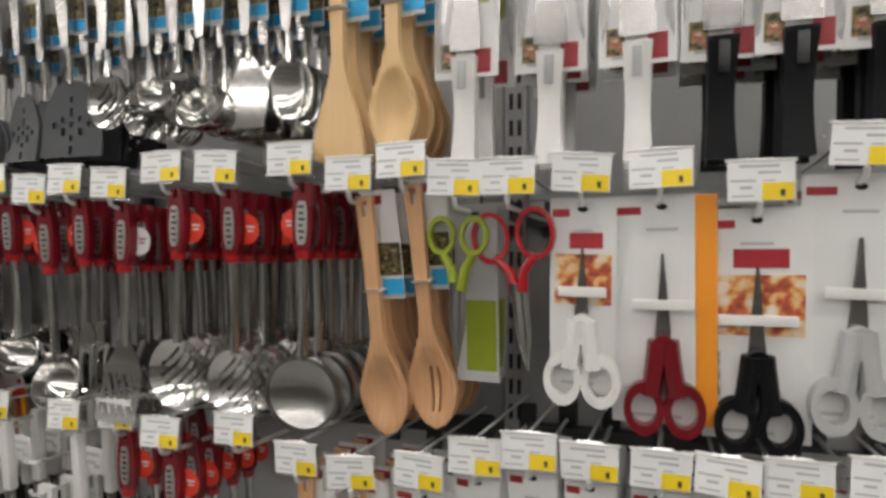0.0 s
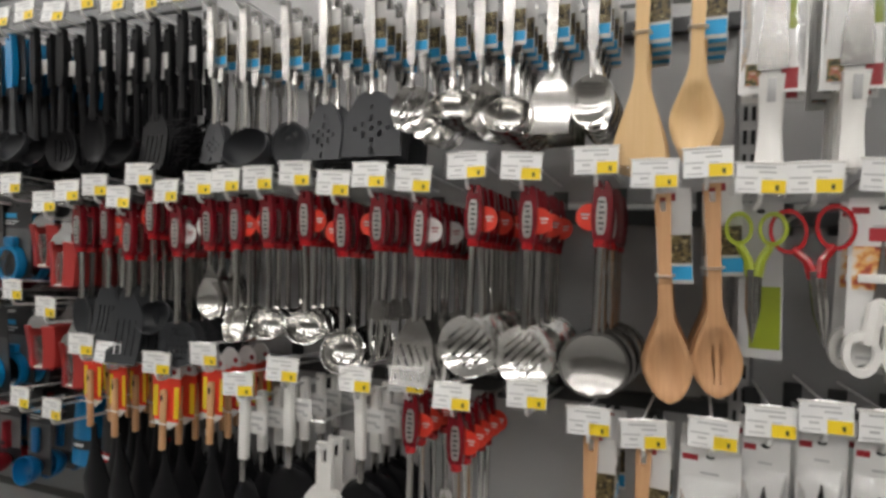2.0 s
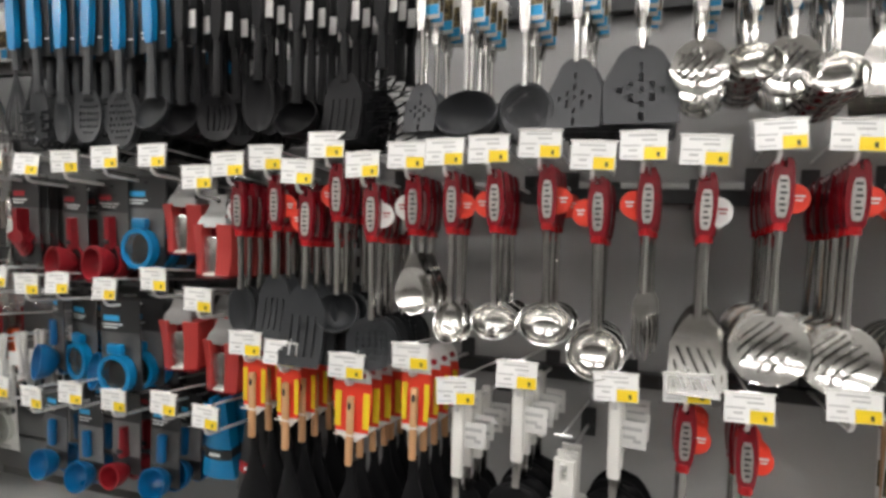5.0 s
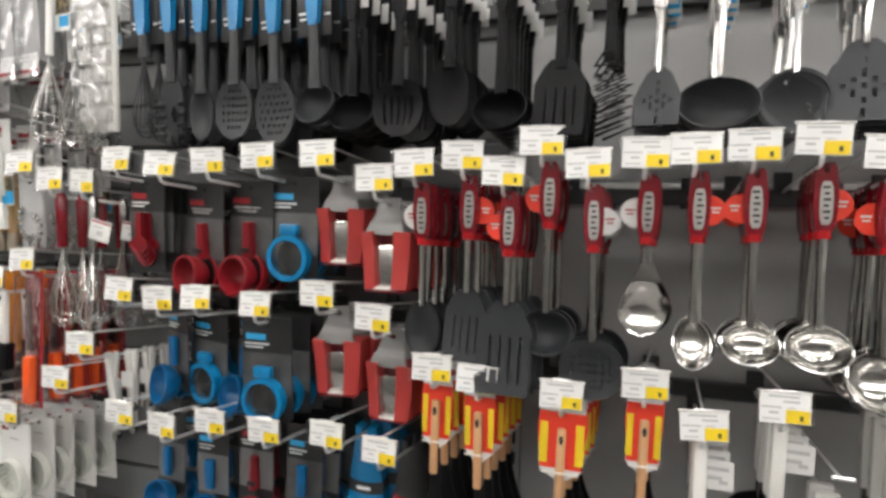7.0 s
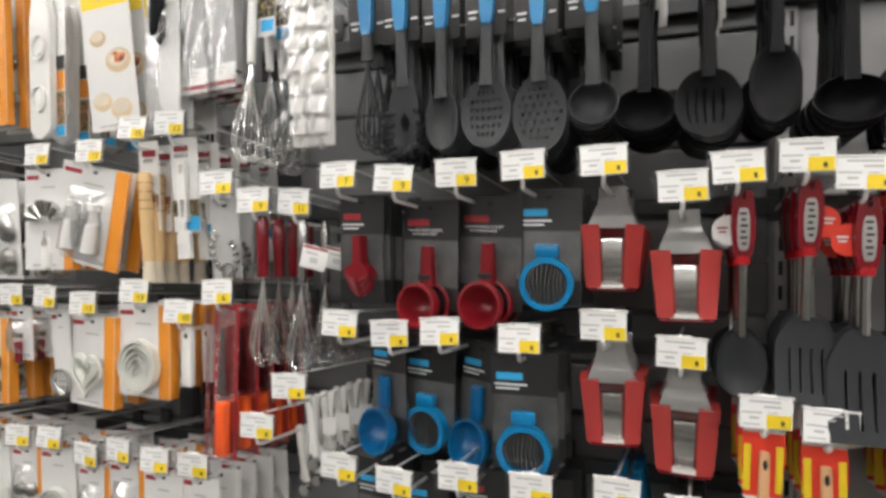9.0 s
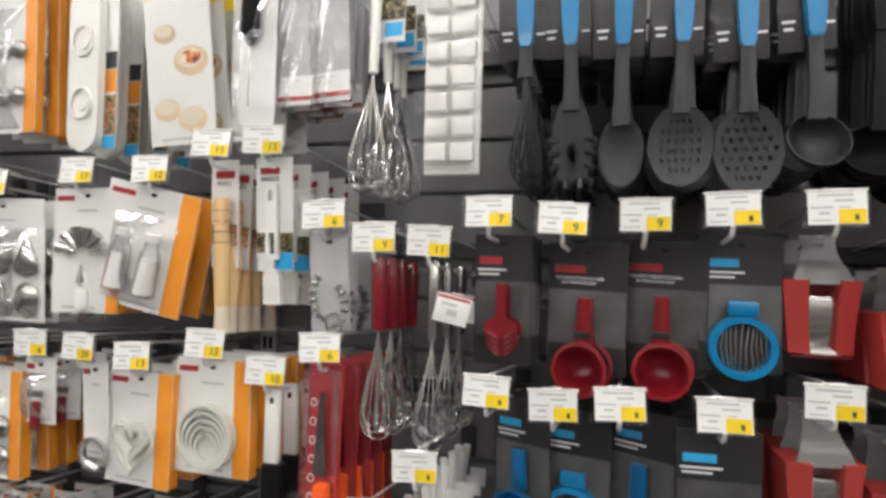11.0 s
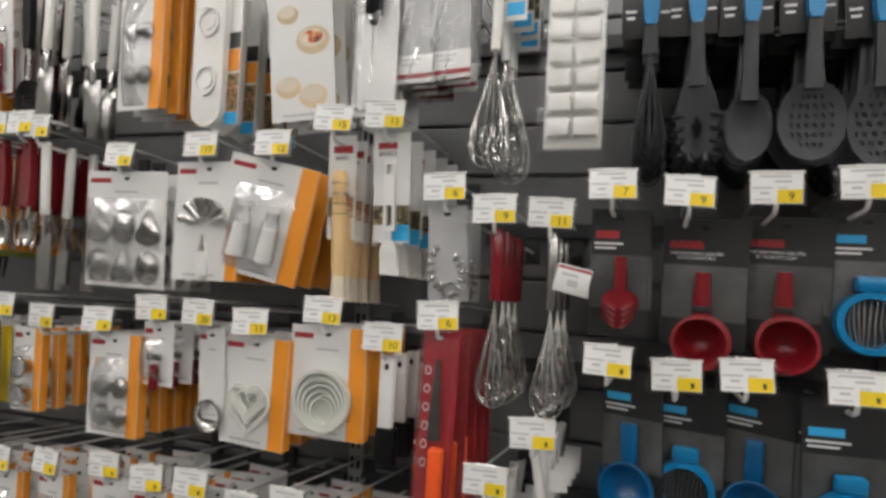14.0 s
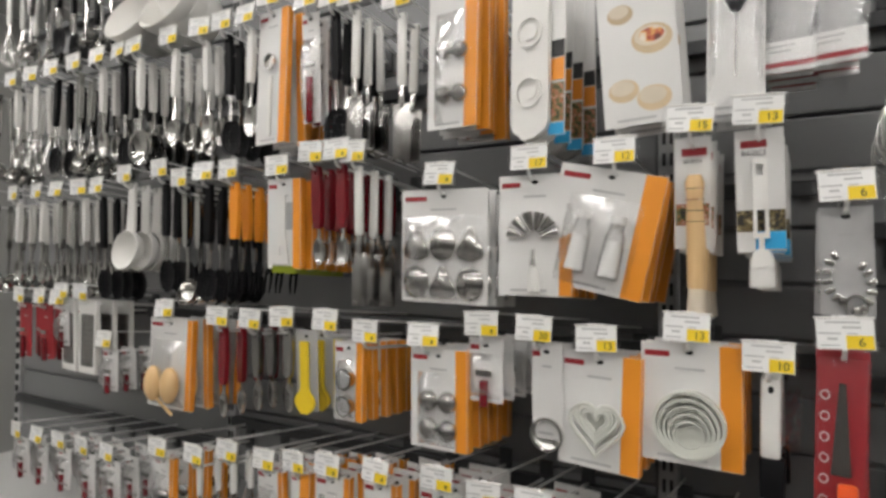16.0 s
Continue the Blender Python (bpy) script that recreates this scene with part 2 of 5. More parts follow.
def bowl(r, deep, at, squash=1.0, tilt=0.0, thick=0.0015, bm=None):
    """A round dish open towards the aisle."""
    bm = bm or bmesh.new()
    rings, n, m = [], 20, 7
    turn = Matrix.Rotation(radians(tilt), 3, "X")
    for j in range(m + 1):
        a = math.pi / 2 * j / m
        rings.append([bm.verts.new(Vector(at) + turn @ Vector((r * math.cos(a) * math.cos(t), deep * math.sin(a), squash * r * math.cos(a) * math.sin(t)))) for t in (2 * math.pi * k / n for k in range(n))] if j < m else [bm.verts.new(Vector(at) + turn @ Vector((0, deep, 0)))])
    faces = []
    for j in range(m - 1):
        for k in range(n):
            faces.append(bm.faces.new((rings[j][k], rings[j][(k + 1) % n], rings[j + 1][(k + 1) % n], rings[j + 1][k])))
    for k in range(n):
        faces.append(bm.faces.new((rings[m - 1][k], rings[m - 1][(k + 1) % n], rings[m][0])))
    bm.normal_update()
    bmesh.ops.solidify(bm, geom=faces, thickness=thick)
    return bm


TEXTS = {}


def text_mesh(words, size, mat):
    key = (words, size, mat.name)
    if key not in TEXTS:
        cu = bpy.data.curves.new("words", "FONT")
        cu.body, cu.size, cu.extrude = words, size, 0.0002
        cu.align_x, cu.align_y = "CENTER", "CENTER"
        ob = new("words", cu)
        bpy.context.view_layer.update()
        me = bpy.data.meshes.new_from_object(ob.evaluated_get(bpy.context.evaluated_depsgraph_get()))
        bpy.data.objects.remove(ob)
        me.transform(Matrix.Rotation(radians(90), 4, "X"))
        me.materials.clear()
        me.materials.append(mat)
        TEXTS[key] = me
    return TEXTS[key]


def scaled(ob, s):
    """The same thing made larger or smaller about its hanging point."""
    for c in ob.children_recursive:
        if c.data.users > 1:
            c.data = c.data.copy()
        c.data.transform(Matrix.Scale(s, 4))
        c.location = c.location * s
    return ob


def thing(name, label, category, group=""):
    return tagged(new(name), label, category, group)


# ---- the setting: an aisle between two runs of shelving ----
def slab(name, size, at, mat, kind="structure", bevel=0.0):
    return tagged(new(name, mesh_of(block(size, at, bevel), mat, False)), kind=kind)


slab("floor", (12, 7, 0.1), (-1.5, -1.7, -0.05), FLOORING)
slab("ceiling", (12, 7, 0.1), (-1.5, -1.7, 3.35), CEILING)
slab("wall_north", (12, 0.1, 3.3), (-1.5, 1.75, 1.65), PAINT)
slab("wall_south", (12, 0.1, 3.3), (-1.5, -5.15, 1.65), PAINT)
slab("wall_west", (0.1, 6.8, 3.3), (-7.45, -1.7, 1.65), PAINT)
slab("wall_east", (0.1, 6.8, 3.3), (4.45, -1.7, 1.65), PAINT)

# strip lamps across the ceiling
for cx in (-6.2, -4.6, -3.0, -1.4, 0.2, 1.8, 3.4):
    for cy in (-1.0, -2.6, -4.3):
        lamp = thing("ceiling_light", "long white fluorescent ceiling lamp with glowing diffuser", "ceiling lamp", "ceiling lamps")
        lamp.location = (cx, cy, 3.3)
        part("housing", block((1.3, 0.16, 0.05), (0, 0, -0.03), 0.004), WHITE, lamp)
        part("diffuser", block((1.24, 0.11, 0.03), (0, 0, -0.071), 0.008), TUBE, lamp, "glowing diffuser")

# the run of shelving behind the camera
far = thing("shelving_unit", "grey metal shelving run filled with mixed goods", "shelving")
far.location = (-1.5, -3.1, 0)
part("back_panel", block((9, 0.03, 1.8), (0, -0.25, 0.9)), PANEL, far)
for k in range(4):
    part("shelf", block((9, 0.42, 0.03), (0, -0.03, 0.15 + 0.45 * k), 0.003), DECK, far)
    part("goods", block((8.9, 0.3, 0.33), (0, -0.06, 0.335 + 0.45 * k), 0.01), STOCK, far, "row of mixed goods")

# the wall of hooks: bays of grey panels between slotted uprights
BAY, EDGE = 1.27, -1.41
wall = thing("gondola", "grey steel shop gondola with panels, rails and slotted uprights", "shop shelving")
for k in range(-4, 4):
    left = EDGE + BAY * (k - 1)
    if left > 1.9 or left < -5.4:
        continue
    # slatted left bays: their shade is put into the darker grey
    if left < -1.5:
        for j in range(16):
            part("slat", block((BAY - 0.044, 0.018, 0.1), (left + BAY / 2, 0.012, 0.745 + 0.107 * j), 0.004), SHADED_SLAT, wall, smooth=False)
        part("backing", block((BAY - 0.044, 0.006, 1.76), (left + BAY / 2, 0.026, 1.57)), SHADED_SLAT, wall, smooth=False)
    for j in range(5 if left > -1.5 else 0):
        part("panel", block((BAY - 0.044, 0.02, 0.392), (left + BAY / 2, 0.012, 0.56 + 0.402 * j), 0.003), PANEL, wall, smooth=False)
    part("upright", block((0.036, 0.05, 2.45), (left, 0.018, 1.225), 0.003), PANEL, wall, smooth=False)
    # dark blocks on the solid upright, painted as the slots' shade
    slots = bmesh.new()
    for j in range(40):
        block((0.006, 0.004, 0.026), (left - 0.007, -0.0085, 0.75 + 0.045 * j), 0, slots)
        block((0.006, 0.004, 0.026), (left + 0.007, -0.0085, 0.75 + 0.045 * j), 0, slots)
    tagged(part("slot_strip", slots, SLOT, wall, "dark slots", smooth=False), kind="stuff")
    part("deck", block((BAY - 0.004, 0.43, 0.03), (left + BAY / 2, -0.215, 0.66), 0.004), DECK, wall, "pale shelf")
    part("plinth", block((BAY - 0.004, 0.03, 0.64), (left + BAY / 2, -0.40, 0.325), 0.004), RAIL, wall)


def rail(left, right, z):
    """A bar across the panels into which hooks are hung."""
    part("rail", block((right - left, 0.022, 0.03), ((left + right) / 2, -0.014, z), 0.003), RAIL, wall, smooth=False)


# ---- hooks and price tags ----
TIP = -0.295
DROP = 0.036
LEAN = 0.022
SKEW = 0.11
HOOK = {}
TAG_W, TAG_H = 0.067, 0.042


def tag_part(parent, price, tilt):
    """The clear holder with a white paper, a yellow field and print."""
    if "holder" not in HOOK:
        HOOK["holder"] = mesh_of(block((TAG_W + 0.012, 0.0024, TAG_H + 0.007), (-0.001, 0.0016, -0.0005), 0.0008), CLEAR)
        HOOK["paper"] = mesh_of(block((TAG_W, 0.0008, TAG_H)), PAPER, False)
        HOOK["lip"] = mesh_of(block((TAG_W + 0.004, 0.005, 0.003), (0, 0.001, TAG_H / 2 + 0.002), 0.001), WHITE)
        HOOK["yellow"] = mesh_of(block((0.031, 0.0006, 0.0185), (0.0165, -0.0007, -0.0108)), YELLOW, False)
        bars = bmesh.new()
        for bx, bz, bw, bh in ((-0.002, 0.0165, 0.04, 0.0026), (0.008, 0.0095, 0.022, 0.0026), (-0.018, 0.001, 0.026, 0.0022), (-0.015, -0.0065, 0.012, 0.003), (-0.018, -0.0155, 0.022, 0.0018), (0.008, 0.0008, 0.012, 0.0016)):
            block((bw, 0.0004, bh), (bx, -0.0006, bz), 0, bars)
        HOOK["print"] = mesh_of(bars, INK, False)
        HOOK["figure"] = mesh_of(block((0.0045, 0.0004, 0.0075), (0.021, -0.0012, -0.0125)), PHOTO, False)
    tag = part("price_tag", HOOK["holder"], None, parent, "clear tag holder with white and yellow price label")
    tag.location = (0, 0, DROP)
    tag.rotation_euler = (radians(tilt[0]), radians(tilt[1]), radians(tilt[2]))
    for name in ("paper", "lip", "yellow", "print"):
        part(name if name != "yellow" else "price_field", HOOK[name], None, tag)
    if price:
        p = part("price", text_mesh(price, 0.0165, BLACKINK), None, tag)
        p.location = (0.0185, -0.0012, -0.0112)
    else:
        part("price", HOOK["figure"], None, tag)


def hook(x, z, price="", tagged_on=True, length=0.0):
    """A double display hook whose tag is centred at height z."""
    ob = thing("display_hook", "zinc wire display hook holding a yellow and white price tag", "display hook", "display hooks")
    ob.location = (x, TIP, z - DROP)
    tip = -TIP
    if "low" not in HOOK:
        HOOK["low"] = mesh_of(tube([(SKEW * tip, tip - 0.004, -LEAN - 0.004), (SKEW * tip * 0.9, tip - 0.03, -LEAN), (0, 0.012, 0), (0, 0.004, 0.004), (0, 0.0, 0.014)], 0.0034, 6), WIRE)
        HOOK["high"] = mesh_of(tube([(SKEW * tip, tip - 0.004, DROP - LEAN + 0.012), (0, 0.02, DROP + 0.02), (0, 0.006, DROP + 0.021)], 0.0022, 6), WIRE)
        HOOK["plate"] = mesh_of(block((0.03, 0.008, 0.06), (SKEW * tip, tip - 0.006, 0.005 - LEAN), 0.002), RAIL)
        HOOK["clip"] = mesh_of(tube([(-0.014, 0.005, DROP + 0.0225), (0.014, 0.005, DROP + 0.0225)], 0.0032, 6), WIRE)
    for name, key in (("product_wire", "low"), ("tag_wire", "high"), ("mount_plate", "plate"), ("tag_clip", "clip")):
        part(name, HOOK[key], None, ob)
    if tagged_on:
        tag_part(ob, price, (random.uniform(-9, 2), random.uniform(-3.5, 3.5), random.uniform(-6, 6)))
    return ob


# ---- utensils; each hangs from its own origin, facing the aisle ----
def oval(r):
    return lambda v: r * math.sqrt(max(0.0, 1 - (2 * v - 1) ** 2))


def head_mesh(kind, top, bottom, half, only=None):
    """The working end of a utensil between two heights."""
    h = top - bottom
    if kind == "spoon":
        return sheet(lambda v: max(half * (1 - abs(2 * v - 1) ** 2.3) ** 0.5, 0.008 * (1 - 2 * v)), top, bottom, 0.003, 14, 20, None, lambda u, v: 0.34 * half * max(0, 1 - (u / 0.86) ** 2) * max(0, math.sin(math.pi * v)) ** 0.8)
    if kind == "pear":
        return sheet(lambda v: half * (0.14 + 0.86 * math.sin(math.pi / 2 * min(1, v * 1.35)) ** 1.6) * math.sqrt(max(0.0, 1 - max(0, (v - 0.62) / 0.38) ** 2)), top, bottom, 0.0015, 14, 20, None, lambda u, v: 0.5 * half * (1 - u * u) * max(0, math.sin(math.pi * min(1, max(0, v - 0.3) / 0.7))))
    if kind == "slotted_spoon":
        return sheet(oval(half), top, bottom, 0.003, 22, 18, lambda u, v: 0.28 < v < 0.78 and abs(u) < 0.62 and int((u + 1) * 11) % 3 == 1, lambda u, v: 0.35 * half * (1 - u * u) * math.sin(math.pi * v))
    if kind == "skimmer":
        return sheet(oval(half), top, bottom, 0.003, 17, 17, lambda u, v: u * u + (2 * v - 1) ** 2 < 0.62 and int((u + 1) * 8.5) % 2 == 1 and int(v * 17) % 2 == 1, lambda u, v: 0.18 * half * (1 - u * u) * math.sin(math.pi * v))
    if kind == "wide_skimmer":
        return sheet(oval(half), top, bottom, 0.003, 28, 19, lambda u, v: u * u + (2 * v - 1) ** 2 < 0.68 and (int((u + 1) * 14) + 2 * (int(v * 19) // 2 % 2)) % 4 < 2 and int(v * 19) % 2 == 1, lambda u, v: 0.15 * half * (1 - u * u) * math.sin(math.pi * v))
    if kind == "slot_skimmer":
        return sheet(oval(half), top, bottom, 0.0018, 30, 30, lambda u, v: u * u + (2 * v - 1) ** 2 < 0.55 and (int((u + 1) * 15) + int(v * 30)) % 5 < 2, lambda u, v: 0.42 * half * (1 - u * u) * math.sin(math.pi * v))
    if kind == "turner":
        return sheet(lambda v: half * (0.35 + 0.65 * min(1, v * 3.2) ** 0.7) * (1 if v < 0.93 else 0.95), top, bottom, 0.0025, 22, 16, lambda u, v: 0.36 < v < 0.86 and abs(u) < 0.7 and int((u + 1) * 11) % 4 == 1, lambda u, v: -0.02 * v * v)
    if kind == "diagonal_turner":
        return sheet(lambda v: half * (0.3 + 0.7 * min(1, v * 2.6) ** 0.8), top, bottom, 0.0015, 30, 24, lambda u, v: 0.42 < v < 0.92 and abs(u) < 0.78 and (int((u + 1) * 15) - int(v * 24)) % 6 < 2, lambda u, v: -0.02 * v * v)
    if kind == "plain_turner":
        return sheet(lambda v: half * (0.3 + 0.7 * min(1, v * 2.4) ** 0.8), top, bottom, 0.002, 10, 12, None, lambda u, v: -0.015 * v * v)
    if kind == "pattern_turner":
        def marks(u, v):
            i, j = round(u * 7), round((v - 0.58) * 12)
            return abs(i) + abs(j) <= 4 and i % 2 == 0 and abs((v - 0.58) * 12 - j) < 0.5 and (i // 2 + j) % 2 == 0
        return sheet(lambda v: half * (0.45 + 0.55 * min(1, v * 2.2)) * math.sqrt(max(0, 1 - max(0, (0.12 - v) / 0.12) ** 2 * 0.7)), top, bottom, 0.004, 28, 28, marks, lambda u, v: -0.012 * v * v)
    if kind == "ladle":
        bm = bowl(half, half * 0.95, (0, -0.004, (top + bottom) / 2), h / (2 * half), -25)
        return bm
    if kind == "round":
        bm = sheet(oval(half * 0.93), top - 0.004, bottom + 0.004, 0.001, 26, 26, lambda u, v: (int((u + 1) * 13) + int(v * 26)) % 2 == 0 and u * u + (2 * v - 1) ** 2 < 0.7, lambda u, v: 0.2 * half * (1 - u * u) * math.sin(math.pi * v))
        return ring(half, half * 0.1, 0.008, (0, -0.003, (top + bottom) / 2), 30, h / (2 * half), bm)
    if kind == "mesh":
        bm = sheet(oval(half * 0.95), top - 0.003, bottom + 0.003, 0.0008, 20, 20, None, lambda u, v: 0.3 * half * (1 - u * u) * math.sin(math.pi * v))
        return ring(half, half * 0.09, 0.007, (0, -0.003, (top + bottom) / 2), 32, h / (2 * half), bm)
    if kind == "fork":
        bm = sheet(lambda v: half * min(1, 0.3 + v * 1.6), top, top - 0.45 * h, 0.002, 6, 8)
        for s in (-1, 1):
            tube([(s * half * 0.7, 0, top - 0.4 * h), (s * half * 0.75, -0.004, top - 0.7 * h), (s * half * 0.55, -0.006, bottom)], [0.0035, 0.0035, 0.0015], 6, bm)
        return bm
    if kind == "pasta":
        bm = sheet(lambda v: half * (0.25 + 0.6 * math.sin(math.pi * min(1, v * 0.75 + 0.1))), top, bottom + 0.1 * h, 0.003, 22, 26, lambda u, v: (u / 0.27) ** 2 + ((v - 0.64) / 0.13) ** 2 < 1, lambda u, v: 0.25 * half * (1 - u * u) * v)
        for s in (-1, 1):
            for j in range(4):
                z = top - h * (0.42 + 0.15 * j)
                tube([(s * half * 0.6, 0.004, z), (s * half * (0.94 - 0.06 * j), -0.008, z - 0.005), (s * half * (0.95 - 0.06 * j), -0.02, z - 0.006)], [0.0055, 0.0042, 0.003], 6, bm)
        for s in (-0.3, 0.3):
            tube([(s * half, 0.004, bottom + 0.12 * h), (s * half, -0.008, bottom), (s * half, -0.02, bottom + 0.004)], [0.005, 0.004, 0.0025], 6, bm)
        return bm
    if kind == "masher":
        pts = [(half * (1 if k % 2 else -1), 0, top - h * (0.25 + 0.7 * (k // 2) / 5)) for k in range(11)]
        return tube([(0, 0, top)] + pts, 0.003, 6)
    if kind == "whisk":
        bm = bmesh.new()
        for k in range(7) if only is None else (only,):
            a = math.pi * k / 7 + 0.2
            pts = []
            for j in range(-12, 13):
                q = math.sin(math.pi / 2 * (1 - abs(j) / 12))
                rr = math.copysign(half * 1.3 * q ** 1.5 * math.sqrt(max(0.0, 1 - q ** 5)), j)
                z = top - h * q * (1 - 0.06 * (k % 3))
                pts.append((rr * math.cos(a), rr * math.sin(a), z))
            tube(pts, 0.0011, 5, bm)
        return bm
    return block((2 * half, 0.003, h), (0, 0, (top + bottom) / 2), 0.001)


def utensil(name, label, category, total, head, head_h, half, head_mat, grip_mat=None, grip=0.0, shank_mat=None, shank=0.005, grip_w=0.011, extra=""):
    """A long-handled kitchen tool: hanging eye, grip, shank and head."""
    ob = thing(name, label, category, category + "s on hooks")
    top = 0.012
    neck = top - total + head_h
    shank_mat = shank_mat or head_mat
    if grip_mat:
        gm = sheet(lambda v: grip_w * (0.72 + 0.28 * math.sin(math.pi * v)) * (1 if 0.03 < v < 0.97 else 0.75), top, top - grip, 0.014, 8, 14, lambda u, v: abs(u) < 0.3 and 0.03 < v < 0.13, None, None, -0.007)
        part("grip", gm, grip_mat, ob)
        if shank_mat in (GREYNYLON, NYLON):
            part("shank", sheet(lambda v: shank * (1.0 + 0.35 * v * v), top - grip + 0.012, neck - 0.014, 0.008, 4, 10, None, lambda u, v: 0.002 * u * u - 0.001, None, -0.003), shank_mat, ob)
        else:
            part("shank", tube([(0, 0, top - grip + 0.012), (0, 0.002, (top - grip + neck) / 2), (0, 0, neck - 0.006)], [shank, shank * 0.85, shank * 0.9], 8), shank_mat, ob)
    else:
        part("shank", sheet(lambda v: shank * (1.5 - 0.7 * min(1, 2 * v)), top, neck - 0.006, 0.004, 4, 12, lambda u, v: abs(u) < 0.5 and 0.03 < v < 0.09, lambda u, v: -0.004 * math.sin(math.pi * v), None, -0.002), shank_mat, ob)
    part("head", head_mesh(head, neck, top - total, half), head_mat, ob)
    if extra == "inlay":
        part("inlay", sheet(lambda v: 0.0082 * (0.78 + 0.22 * math.sin(math.pi * v)) * (1 - 0.3 * abs(2 * v - 1) ** 8), top - 0.026, top - grip + 0.012, 0.002, 2, 10, None, None, None, -0.0092), INLAY, ob, "engraved steel inlay")
        bars = bmesh.new()
        for k in range(6):
            block((0.0092 - 0.003 * (k % 2), 0.0006, 0.0036), (0.0006 * (k % 3 - 1), -0.0096, top - 0.034 - 0.0085 * k), 0, bars)
        tagged(part("engraving", bars, BLACKINK, ob), kind="stuff")
        part("collar", tube([(0, 0, top - grip + 0.004), (0, 0, top - grip - 0.008)], 0.0105, 10), RED, ob)
    return ob


def red_tool(head, head_h, half, total, head_mat=None, disc_mat=None, side=1):
    head_mat = head_mat or STEEL
    what = "steel" if head_mat is STEEL else "grey nylon"
    if head_mat is STEEL and head in ("diagonal_turner", "mesh", "slot_skimmer", "fork"):
        head_mat = BRUSHED if head == "mesh" else SATIN
    ob = utensil("kitchen_utensil", f"{what} {head.replace('_', ' ')} utensil with glossy dark red handle on hook", "kitchen utensil", total, head, head_h, half, head_mat, DARKRED, 0.098, STEEL, 0.0072, 0.0155, "inlay")
    if disc_mat:
        d = part("swing_label", disc(0.0225, 0.0008, (side * 0.017, 0.008, -0.046), 20), disc_mat, ob, "round hanging label")
        bars = bmesh.new()
        block((0.014, 0.0004, 0.003), (side * 0.025, 0.0074, -0.042), 0, bars)
        block((0.01, 0.0004, 0.0025), (side * 0.025, 0.0074, -0.048), 0, bars)
        tagged(part("print", bars, PAPER if disc_mat is SCARLET else REDINK, d), kind="stuff")
    return ob


def blue_tool(head, head_h, half, total=0.325):
    ob = utensil("kitchen_utensil", f"grey nylon {head.replace('_', ' ')} utensil with blue handle on hook", "kitchen utensil", total, head, head_h, half, GREYNYLON, BLUE, 0.125, GREYNYLON, 0.0085, 0.0125)
    c = part("sleeve_card", block((0.07, 0.001, 0.14), (-0.006, 0.012, -0.057), 0.0004), GREYCARD, ob, "charcoal card sleeve")
    bars = bmesh.new()
    block((0.016, 0.0004, 0.0035), (-0.028, 0.0112, -0.086), 0, bars)
    block((0.012, 0.0004, 0.0035), (-0.028, 0.0112, -0.096), 0, bars)
    block((0.012, 0.0004, 0.003), (0.021, 0.0112, -0.09), 0, bars)
    tagged(part("print", bars, PAPER, c), kind="stuff")
    return ob


def black_tool(head, head_h, half, total=0.32):
    ob = utensil("kitchen_utensil", f"black nylon {head.replace('_', ' ')} utensil with paper label on hook", "kitchen utensil", total, head, head_h, half, NYLON, NYLON, 0.13, NYLON, 0.007, 0.011)
    part("paper_label", block((0.03, 0.0006, 0.034), (0.008, 0.012, -0.075), 0.0002), CARD, ob)
    return ob


def metal_tool(head, head_h, half, total=0.32, head_mat=None):
    head_mat = head_mat or DARKGREY
    what = "steel" if head_mat is STEEL else "charcoal nylon"
    ob = utensil("kitchen_utensil", f"{what} {head.replace('_', ' ')} utensil with steel handle on hook", "kitchen utensil", total, head, head_h, half, head_mat, BRUSHED, 0.15, STEEL, 0.0055, 0.0095)
    c = part("label_card", block((0.036, 0.0008, 0.09), (0.008, 0.012, -0.07), 0.0003), CARD, ob, "white label card with photo")
    part("photo", block((0.034, 0.0004, 0.036), (0.008, 0.0113, -0.073)), SPICE, c)
    part("blue_field", block((0.018, 0.0004, 0.016), (0.015, 0.0113, -0.1)), BLUEINK, c)
    return ob


